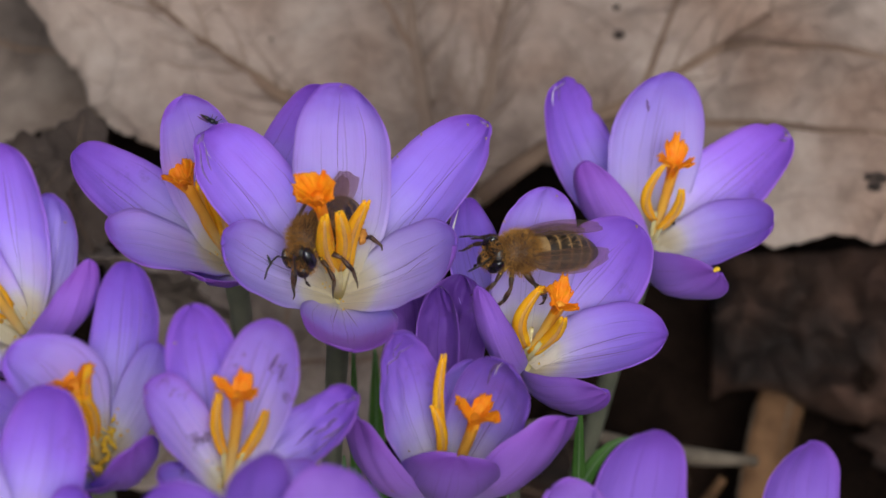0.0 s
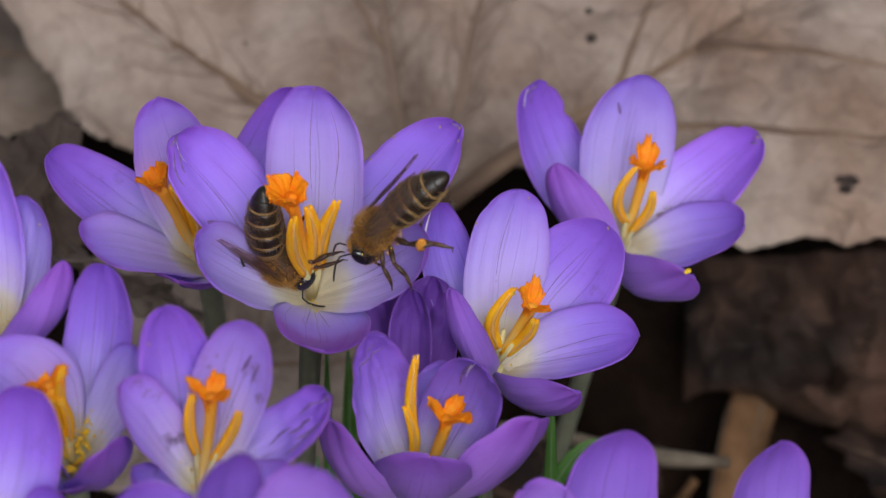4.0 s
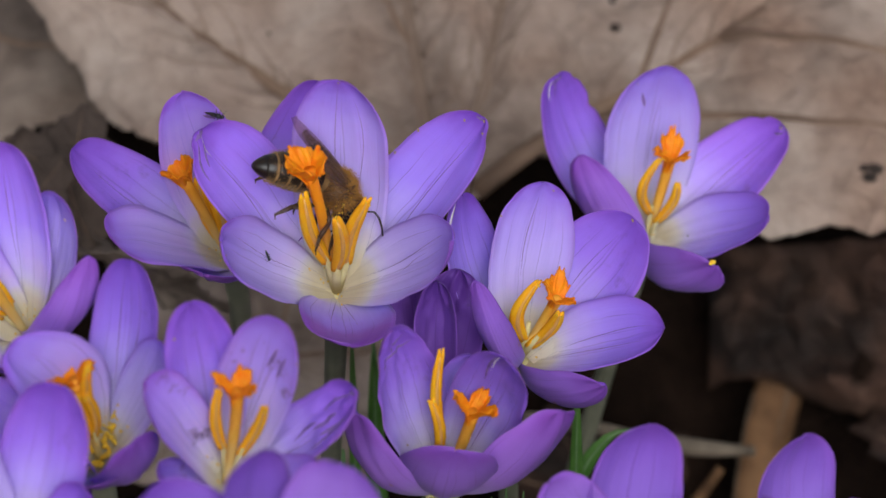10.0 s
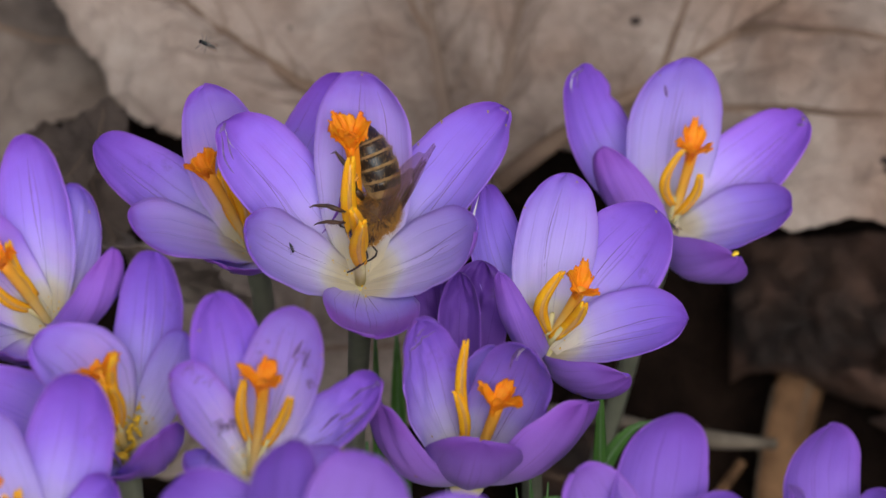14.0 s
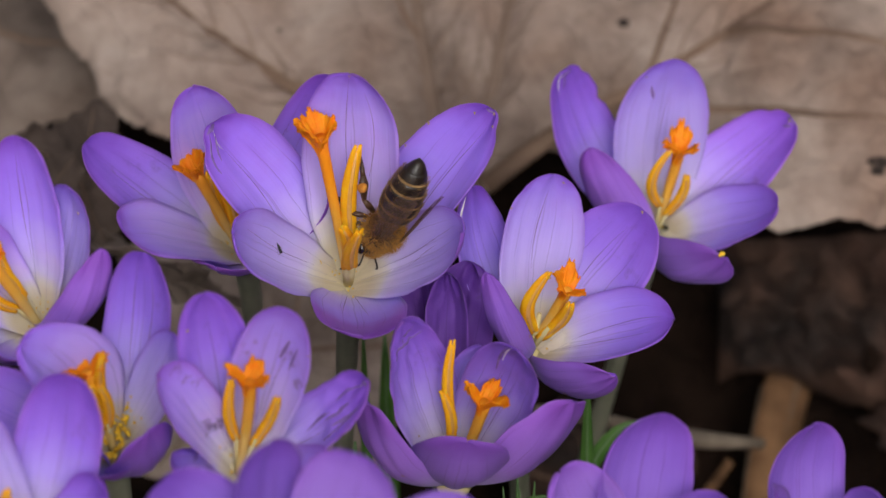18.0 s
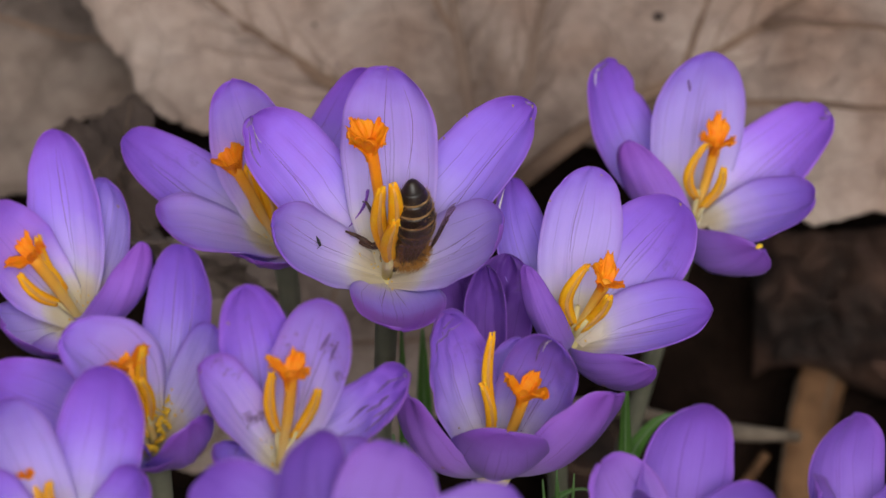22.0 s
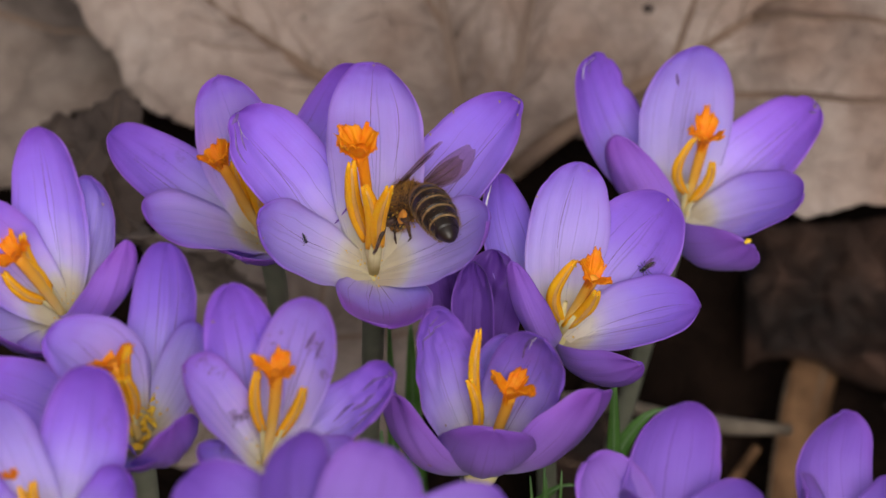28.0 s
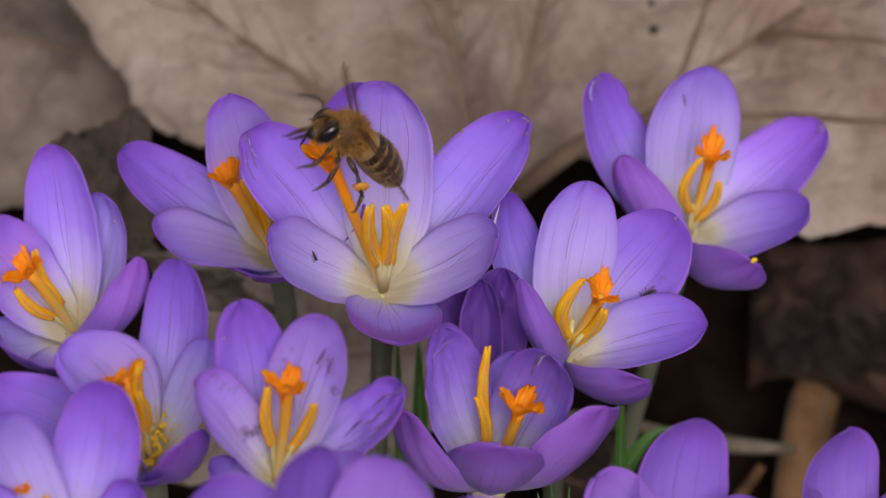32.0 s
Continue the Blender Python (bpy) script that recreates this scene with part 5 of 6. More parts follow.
    for k, (p0, p1, p2, p3, r) in enumerate(legs):
        for sy in (-1, 1):
            q = [Vector((p[0], p[1] * sy, p[2])) * MM for p in (p0, p1, p2, p3)]
            b = Build()
            b.tube([q[0], q[0].lerp(q[1], 0.5), q[1]], [r * 0.8 * MM, r * 1.15 * MM, r * 0.7 * MM], 8)
            wide = 1.75 if k == 2 else 1.1
            b.tube([q[1], q[1].lerp(q[2], 0.6), q[2]], [r * 0.7 * MM, r * wide * MM, r * 0.85 * MM], 8, 0, 0.6 if k == 2 else 1.0)
            b.tube([q[2], q[2].lerp(q[3], 0.4), q[3], q[3] + Vector((0.35, 0.1 * sy, -0.25)) * MM], [r * 0.8 * MM, r * 0.75 * MM, r * 0.4 * MM, r * 0.2 * MM], 7)
            for j in range(46):
                a, e = rng.choice(((q[0], q[1]), (q[1], q[2]), (q[2], q[3])))
                p = a.lerp(e, rng.random())
                b.spike(p, Vector((rng.gauss(0, 1), rng.gauss(0, 1), rng.gauss(0, 1))).normalized() * 0.5 * MM, 0.022 * MM, 1)
            name = ("front_leg", "middle_leg", "hind_leg")[k]
            leg = child(name, b.mesh(name, [BEE_LEG, BEE_FUR]), root)
            if k == 2:
                lo = Build()
                c = q[1].lerp(q[2], 0.55) + Vector((0, 0.2 * sy, 0.1)) * MM
                lo.lump(c, (0.78 * MM, 0.34 * MM, 0.5 * MM), Euler((0, 0.6, 0)).to_matrix(), 14, 9, 0, 0.3)
                child("pollen_load", lo.mesh("pollen_load", [LOAD]), leg, label="packed orange pollen load on the hind leg")
    # pollen caught in the fur of the breast, the face and the legs
    b = Build()
    for k in range(60):
        d = Vector((rng.gauss(0, 1), rng.gauss(0, 1), rng.gauss(-0.9, 0.7))).normalized()
        p = Vector((2.6 + d.x * 2.6, d.y * 2.3, 0.0 + d.z * 2.3)) * MM
        r = rng.uniform(0.03, 0.085) * MM
        b.lump(p, (r, r, r), None, 5, 4)
    child("pollen_dust", b.mesh("bee_pollen", [POLLEN]), thorax, label="yellow pollen grains caught in the fur")
    # wings: membranes with dark veins, hinged at the thorax
    for sy in (-1, 1):
        for kind, L, W, root_x in (("forewing", 8.8, 2.6, 2.6), ("hindwing", 6.0, 2.0, 1.7)):
            nu, nv = 18, 7
            verts, faces = [], []
            for layer in (0.0, -0.02):
                for a in range(nu + 1):
                    s = a / nu
                    w = W * (0.12 + 0.88 * math.sin(math.pi * min(1.0, 0.1 + 0.86 * s) ** 1.35) ** 0.7)
                    for c in range(nv + 1):
                        v = c / nv
                        verts.append(Vector((-s * L, sy * (-0.25 * W * s + (v - 0.25) * w), layer + 0.12 * math.sin(9 * v + 5 * s) * s)) * MM)
            half = (nu + 1) * (nv + 1)
            for a in range(nu):
                for c in range(nv):
                    i = a * (nv + 1) + c
                    q = (i, i + 1, i + nv + 2, i + nv + 1)
                    faces.append(q)
                    faces.append(tuple(half + j for j in reversed(q)))
            rest = pose(root_x * MM, sy * 1.15 * MM, 1.6 * MM, sy * -34, 2, sy * -4)
            wing = child(kind, mesh_of(kind, verts, faces, [WING]), root, rest, "smoky transparent wing with brown veins")
            b = Build()
            for v0, v1, e in ((0.02, 0.05, 0.93), (0.2, 0.3, 0.9), (0.45, 0.62, 0.85), (0.7, 0.95, 0.6)):
                pts = []
                for s in np.linspace(0, e, 10):
                    w = W * (0.12 + 0.88 * math.sin(math.pi * min(1.0, 0.1 + 0.86 * s) ** 1.35) ** 0.7)
                    v = v0 + (v1 - v0) * s
                    pts.append(Vector((-s * L, sy * (-0.25 * W * s + (v - 0.25) * w), 0.03 + 0.12 * math.sin(9 * v + 5 * s) * s)) * MM)
                b.tube(pts, [0.042 * MM * (1.2 - s) for s in np.linspace(0, 1, 10)], 5)
            child("wing_vein", b.mesh("wing_vein", [BEE_SKIN]), wing)
            parts["wing"].append((wing, sy, root_x))
    return parts


def gnat(label, dead=False, size=0.85):
    """A tiny black fly, head along x, about 2.6 mm long."""
    MM = 0.001 * size
    root = new("gnat")
    tagged(root, label, "fly", group="small flies")
    b = Build()
    b.lump((0.25 * MM, 0, 0.35 * MM), (0.42 * MM, 0.33 * MM, 0.36 * MM), None, 10, 7)
    child("thorax", b.mesh("gnat_thorax", [GNAT]), root)
    b = Build()
    b.tube([(-0.1 * MM, 0, 0.35 * MM), (-0.6 * MM, 0, 0.33 * MM), (-1.5 * MM, 0, 0.25 * MM)], [0.28 * MM, 0.3 * MM, 0.08 * MM], 9)
    child("abdomen", b.mesh("gnat_abdomen", [GNAT]), root)
    b = Build()
    b.lump((0.85 * MM, 0, 0.35 * MM), (0.25 * MM, 0.32 * MM, 0.28 * MM), None, 9, 6)
    child("head", b.mesh("gnat_head", [EYE]), root)
    for sy in (-1, 1):
        for x in (0.55, 0.2, -0.1):
            b = Build()
            b.tube([Vector((x, 0.2 * sy, 0.25)) * MM, Vector((x * 1.5, 0.7 * sy, 0.45)) * MM, Vector((x * 2.2, 1.15 * sy, 0.02)) * MM], [0.055 * MM, 0.05 * MM, 0.03 * MM], 5)
            child("leg", b.mesh("gnat_leg", [GNAT]), root)
        if not dead:
            me = mesh_of("gnat_wing", [Vector(p) * MM for p in ((0.1, 0.1 * sy, 0.66), (-0.5, 0.48 * sy, 0.68), (-1.4, 0.6 * sy, 0.6), (-1.9, 0.35 * sy, 0.55), (-1.2, 0.05 * sy, 0.62),
                                                                    (0.1, 0.1 * sy, 0.64), (-0.5, 0.48 * sy, 0.66), (-1.4, 0.6 * sy, 0.58), (-1.9, 0.35 * sy, 0.53), (-1.2, 0.05 * sy, 0.6))],
                         [(0, 1, 2, 3, 4), (9, 8, 7, 6, 5)], [WING])
            child("wing", me, root)
    return root


forager = honey_bee("brown banded honey bee working the orange stamens")
visitor = honey_bee("brown banded honey bee that flies between the flowers")
petal_gnat = gnat("tiny black gnat on a lilac petal", False, 0.7)
roaming_gnat = gnat("tiny black gnat wandering over the petals", False, 0.68)
stuck_gnat = gnat("tiny dead gnat stuck on a petal", True, 0.42)


def wing_rows(sy, root_x, flights, lifts):
    """Poses of a wing on its bee: folded at rest, spread and beating in flight, lifted while it climbs."""
    def at(spread, beat, lift=0):
        return pose(root_x * MM, sy * 1.15 * MM, 1.6 * MM, sy * (-34 + beat * 1.2), 2 + lift, sy * (-4 - spread))
    rows = [(0.0, at(0, 0))]
    for t, lift in lifts:
        rows.append((t, at(abs(lift) * 0.3, 0, lift)))
    for a, e in flights:
        rows.append((a - 0.2, at(0, 0)))
        for k in range(round(a * 30), round(e * 30) + 1):
            if 239 <= k <= 241:
                rows.append((k / 30, at(88 if sy > 0 else 10, 0)))
            else:
                rows.append((k / 30, at(70, -12 if k % 2 else 52)))
        if e < 31.9:
            rows.append((e + 0.3, at(0, 0)))
    if rows[-1][0] < 32.0:
        rows.append((32.0, at(0, 0)))
    return rows


def motions():
    # the bees
    walk(forager["root"], [
        (0.0, pose(-0.00983, -0.00700, 0.08352, 19.1, 14.3, -115.2)),
        (0.5, pose(-0.01102, -0.00738, 0.08241, 48.6, 67.7, -92.0)),
        (1.0, pose(-0.01220, -0.00776, 0.08130, 178.8, 49.8, 33.0)),
        (2.0, pose(-0.01255, -0.00754, 0.08121, -159.3, 51.4, 49.5)),
        (3.0, pose(-0.01415, -0.00968, 0.08125, -179.7, 23.8, 51.1)),
        (4.0, pose(-0.01225, -0.00763, 0.08121, -175.0, 48.7, 28.3)),
        (4.5, pose(-0.01239, -0.00769, 0.08098, -170.7, 48.5, 32.0)),
        (6.5, pose(-0.01045, -0.00734, 0.07873, -135.5, 49.8, 84.1)),
        (7.0, pose(-0.00726, -0.00783, 0.07729, -128.6, 6.6, 127.1)),
        (7.5, pose(-0.00827, -0.00749, 0.07642, -129.4, 7.4, 126.7)),
        (8.0, pose(-0.00905, -0.00704, 0.07680, -123.8, -2.5, 104.0)),
        (8.1, pose(-0.00797, -0.00748, 0.07754, -120.6, 11.9, 142.6)),
        (8.2, pose(-0.01019, -0.00720, 0.07845, -115.7, 4.2, 130.4)),
        (8.3, pose(-0.01022, -0.00687, 0.07956, -97.0, -3.2, 110.8)),
        (8.5, pose(-0.00979, -0.00648, 0.08047, -89.2, -5.4, 99.1)),
        (9.0, pose(-0.01238, -0.00946, 0.08529, -61.4, -44.8, 50.4)),
        (9.25, pose(-0.01150, -0.00872, 0.08727, -40.4, -4.5, 49.8)),
        (9.5, pose(-0.01061, -0.00797, 0.08924, -15.6, 33.1, 65.2)),
        (10.0, pose(-0.00972, -0.00662, 0.08771, 4.1, 51.4, 21.4)),
        (10.5, pose(-0.00696, -0.00641, 0.08835, 150.1, 63.4, 154.1)),
        (11.0, pose(-0.00459, -0.00714, 0.08655, -140.8, 55.4, -154.1)),
        (11.5, pose(-0.00509, -0.00667, 0.08761, 125.0, 76.4, 127.6)),
        (12.0, pose(-0.00752, -0.00626, 0.08540, -53.1, 70.0, -52.6)),
        (12.5, pose(-0.00604, -0.00625, 0.08549, 139.9, 64.1, 144.3)),
        (13.0, pose(-0.00524, -0.00675, 0.08471, -137.2, 58.9, -145.5)),
        (13.5, pose(-0.00593, -0.00670, 0.08559, -138.2, 66.8, -153.1)),
        (15.5, pose(-0.00460, -0.00738, 0.08421, -133.2, 56.2, 155.7)),
        (16.0, pose(-0.00369, -0.00813, 0.08428, -128.5, 58.9, 161.1)),
        (17.0, pose(-0.00384, -0.00812, 0.08337, -140.5, 57.8, 150.2)),
        (18.0, pose(-0.00396, -0.00790, 0.08355, -150.2, 56.7, 142.2)),
        (19.0, pose(-0.00564, -0.00696, 0.08417, -155.8, 61.0, 139.7)),
        (19.5, pose(-0.00672, -0.00682, 0.08218, 175.1, 54.1, 119.7)),
        (20.0, pose(-0.00751, -0.00647, 0.08486, 169.6, 70.9, 122.5)),
        (20.5, pose(-0.00833, -0.00656, 0.08505, 138.1, 70.6, 107.5)),
        (21.0, pose(-0.00445, -0.00727, 0.08629, -133.6, 56.8, -148.2)),
        (21.5, pose(-0.00420, -0.00727, 0.08414, -130.3, 71.6, -145.1)),
        (22.0, pose(-0.00557, -0.00727, 0.08016, 163.9, 50.7, 121.4)),
        (22.5, pose(-0.00493, -0.00732, 0.07946, 141.4, 43.7, 121.8)),
        (23.0, pose(-0.00613, -0.00645, 0.07907, 101.4, 45.7, 133.5)),
        (23.5, pose(-0.00630, -0.00684, 0.07972, 147.2, 44.5, 128.8)),
        (24.0, pose(-0.00617, -0.00852, 0.08002, 136.0, 62.5, 116.9)),
        (25.0, pose(-0.00626, -0.00773, 0.08068, 148.8, 63.0, 127.0)),
        (25.5, pose(-0.00660, -0.00829, 0.08071, 141.9, 67.3, 119.6)),
        (26.5, pose(-0.00607, -0.00735, 0.08109, 93.7, 40.4, 105.3)),
        (27.5, pose(-0.00554, -0.00640, 0.08146, 62.9, 14.3, 116.9)),
        (28.0, pose(-0.00346, -0.00685, 0.08385, 26.0, 38.8, 132.3)),
        (28.5, pose(-0.00596, -0.00623, 0.08127, 35.9, 34.3, 126.4)),
        (29.0, pose(-0.00404, -0.00700, 0.08173, 47.8, -23.4, 139.1)),
        (29.5, pose(-0.00447, -0.00744, 0.08397, 47.1, -29.6, 142.0)),
        (30.0, pose(-0.00429, -0.00721, 0.08627, 38.4, -23.7, 160.0)),
        (30.5, pose(-0.00336, -0.00874, 0.09168, 39.4, -17.3, 152.2)),
        (31.0, pose(-0.00270, -0.00889, 0.08913, 44.3, -28.3, 150.8)),
        (31.6, pose(-0.00488, -0.00952, 0.09193, -17.3, -56.4, -149.4)),
        (31.8, pose(-0.00763, -0.01133, 0.09550, -50.8, -58.1, -123.5)),
        (32.0, pose(-0.00984, -0.01248, 0.09460, -18.2, -39.2, -149.4)),
    ])
    walk(visitor["root"], [
        (0.0, pose(0.01048, -0.00449, 0.07916, -40.2, -12.2, -151.0)),
        (0.5, pose(0.01056, -0.00443, 0.08079, -58.3, -32.8, -141.1)),
        (1.0, pose(0.01082, -0.00442, 0.08046, -63.0, -39.3, -145.4)),
        (1.5, pose(0.01026, -0.00439, 0.08052, -58.6, -33.3, -141.4)),
        (2.0, pose(0.00944, -0.00437, 0.07994, -54.1, -28.7, -139.6)),
        (2.5, pose(0.00820, -0.00643, 0.08481, -38.2, -50.3, -138.3)),
        (3.0, pose(0.00287, -0.01423, 0.08986, 1.5, -19.2, -142.7)),
        (3.25, pose(0.00143, -0.01129, 0.08854, 1.3, 19.7, -170.8)),
        (3.5, pose(-0.00001, -0.00836, 0.08722, -27.3, 51.5, 143.6)),
        (4.0, pose(-0.00055, -0.01326, 0.08810, -19.7, 50.7, 165.9)),
        (4.5, pose(-0.00160, -0.01163, 0.08711, -30.5, 51.7, 143.7)),
        (6.5, pose(-0.00092, -0.01223, 0.08756, -31.8, 53.3, 141.4)),
        (7.0, pose(-0.00171, -0.01149, 0.08704, -29.8, 45.6, 140.4)),
        (7.2, pose(-0.00216, -0.01161, 0.08791, -28.2, 24.4, 122.1)),
        (7.35, pose(-0.00169, -0.01209, 0.08852, -27.2, -31.7, 138.4)),
        (7.5, pose(-0.00123, -0.01258, 0.08913, -103.6, -77.0, -135.8)),
        (8.0, pose(0.00135, -0.00948, 0.09019, 65.6, -75.3, 5.1)),
        (8.1, pose(0.00143, -0.01021, 0.09136, 66.9, -75.6, 3.9)),
        (8.2, pose(0.00276, -0.01185, 0.09635, 83.4, -79.6, -13.1)),
        (8.3, pose(0.00593, -0.00933, 0.10814, 110.8, -76.9, -43.2)),
        (8.4, pose(0.01044, -0.00713, 0.12017, 92.0, -65.7, -39.8)),
        (9.0, pose(0.25000, 0.30000, 0.25000, 92.0, -65.7, -39.8)),
        (10.0, pose(0.50000, 0.80000, 0.30000, 92.0, -65.7, -39.8)),
        (11.0, pose(0.75000, 1.30000, 0.15000, 45.0, -35.0, -30.0)),
        (12.0, pose(0.90000, 1.60000, ground_z(0.9, 1.6) + 0.0049, 0.0, 0.0, -20.0)),
        (32.0, pose(0.90000, 1.60000, ground_z(0.9, 1.6) + 0.0049, 0.0, 0.0, -20.0)),
    ])
    # the abdomen curls under while the bee works
    walk(forager["abdomen"], [
        (0.0, pose(0, 0, 0, 0, -24, 0)),
        (1.0, pose(0, 0, 0, 0, -34, 0)),
        (2.0, pose(0, 0, 0, 0, -24, 0)),
        (3.0, pose(0, 0, 0, 0, -44, 0)),
        (4.0, pose(0, 0, 0, 0, -29, 0)),
        (4.5, pose(0, 0, 0, 0, -29, 0)),
        (6.5, pose(0, 0, 0, 0, -29, 0)),
        (7.0, pose(0, 0, 0, 0, -24, 0)),
        (7.5, pose(0, 0, 0, 0, -24, 0)),
        (8.0, pose(0, 0, 0, 0, -34, 0)),
        (8.1, pose(0, 0, 0, 0, -19, 0)),
        (8.2, pose(0, 0, 0, 0, -19, 0)),
        (8.3, pose(0, 0, 0, 0, -24, 0)),
        (8.5, pose(0, 0, 0, 0, -24, 0)),
        (9.0, pose(0, 0, 0, 0, -54, 0)),
        (9.5, pose(0, 0, 0, 0, -24, 0)),
        (10.0, pose(0, 0, 0, 0, -24, 0)),
        (10.5, pose(0, 0, 0, 0, -49, 0)),
        (11.0, pose(0, 0, 0, 0, -56, 0)),
        (11.5, pose(0, 0, 0, 0, -54, 0)),
        (12.0, pose(0, 0, 0, 0, -59, 0)),
        (12.5, pose(0, 0, 0, 0, -56, 0)),
        (13.0, pose(0, 0, 0, 0, -64, 0)),
        (13.5, pose(0, 0, 0, 0, -56, 0)),
        (15.5, pose(0, 0, 0, 0, -4, 0)),
        (16.0, pose(0, 0, 0, 0, -4, 0)),
        (17.0, pose(0, 0, 0, 0, -4, 0)),
        (18.0, pose(0, 0, 0, 0, -6, 0)),
        (19.0, pose(0, 0, 0, 0, -6, 0)),
        (19.5, pose(0, 0, 0, 0, -19, 0)),
        (20.0, pose(0, 0, 0, 0, -9, 0)),
        (20.5, pose(0, 0, 0, 0, -19, 0)),
        (21.0, pose(0, 0, 0, 0, -46, 0)),
        (21.5, pose(0, 0, 0, 0, -49, 0)),
        (22.0, pose(0, 0, 0, 0, -24, 0)),
        (22.5, pose(0, 0, 0, 0, -29, 0)),
        (23.0, pose(0, 0, 0, 0, -29, 0)),
        (23.5, pose(0, 0, 0, 0, -29, 0)),
        (24.0, pose(0, 0, 0, 0, -24, 0)),
        (25.0, pose(0, 0, 0, 0, -22, 0)),
        (25.5, pose(0, 0, 0, 0, -22, 0)),
        (27.5, pose(0, 0, 0, 0, -34, 0)),
        (28.0, pose(0, 0, 0, 0, -44, 0)),
        (28.5, pose(0, 0, 0, 0, -56, 0)),
        (29.0, pose(0, 0, 0, 0, -69, 0)),
        (29.5, pose(0, 0, 0, 0, -69, 0)),
        (30.0, pose(0, 0, 0, 0, -72, 0)),
        (30.5, pose(0, 0, 0, 0, -54, 0)),
        (31.0, pose(0, 0, 0, 0, -54, 0)),
        (31.6, pose(0, 0, 0, 0, -24, 0)),
        (31.8, pose(0, 0, 0, 0, -19, 0)),
        (32.0, pose(0, 0, 0, 0, -9, 0)),
    ])
    # wings open in flight and fold at rest
    for bee, flights, lifts in ((forager, ((31.6, 32.0),), ((6.4, 0), (6.8, -8), (8.0, -8), (8.6, 0), (21.6, 0), (22.2, -16), (23.0, -28), (23.6, -6), (24.0, 0), (26.0, 0), (27.0, 6), (28.2, 8), (28.8, 0))), (visitor, ((2.5, 3.3), (7.4, 9.0)), ())):
        for wing, sy, root_x in bee["wing"]:
            walk(wing, wing_rows(sy, root_x, flights, lifts))
    # gnats
    walk(petal_gnat, [
        (0.0, pose(-0.02064, 0.00693, 0.08695, 120.6, 28.8, -3.7)),
        (1.0, pose(-0.02064, 0.00737, 0.08599, 116.5, 29.1, 4.2)),
        (1.6, pose(-0.02148, 0.00726, 0.08638, 113.7, 30.1, 17.3)),
        (1.75, pose(-0.02637, 0.01522, 0.09371, 71.3, 78.5, -26.9)),
        (1.9, pose(-0.03126, 0.02319, 0.10104, -46.0, 44.3, -145.9)),
        (6.2, pose(-0.02838, 0.02235, 0.10031, -46.1, 44.0, -146.2)),
        (6.35, pose(-0.02402, 0.01434, 0.09399, 77.5, 72.3, -36.2)),
        (6.5, pose(-0.01966, 0.00633, 0.08768, 123.1, 21.0, -5.8)),
        (7.0, pose(-0.02026, 0.00676, 0.08702, 118.4, 21.9, -4.4)),
        (8.0, pose(-0.02049, 0.00702, 0.08669, 118.9, 22.8, -7.5)),
        (9.0, pose(-0.02003, 0.00656, 0.08729, 118.0, 21.6, -3.3)),
        (10.0, pose(-0.01995, 0.00654, 0.08729, 111.7, 14.0, -0.8)),
        (11.0, pose(-0.01942, 0.00992, 0.08611, 58.3, -17.9, 10.5)),
        (12.0, pose(-0.01944, 0.01112, 0.08536, 48.4, -41.2, 30.2)),
        (13.0, pose(-0.01952, 0.01211, 0.08478, 48.3, -41.2, 30.3)),
        (13.5, pose(-0.01959, 0.01153, 0.08503, 48.4, -41.2, 30.3)),
        (13.77, pose(-0.02159, 0.01292, 0.08765, -28.2, -55.5, 123.1)),
        (14.03, pose(-0.02359, 0.01432, 0.09028, -59.4, -11.7, 173.3)),
        (14.3, pose(-0.02559, 0.01571, 0.09290, -50.8, 37.7, -153.3)),
        (15.0, pose(-0.03849, 0.02010, 0.10120, -50.9, 37.5, -153.3)),
        (32.0, pose(-0.03989, 0.01651, 0.10403, -51.0, 37.6, -153.5)),
    ])
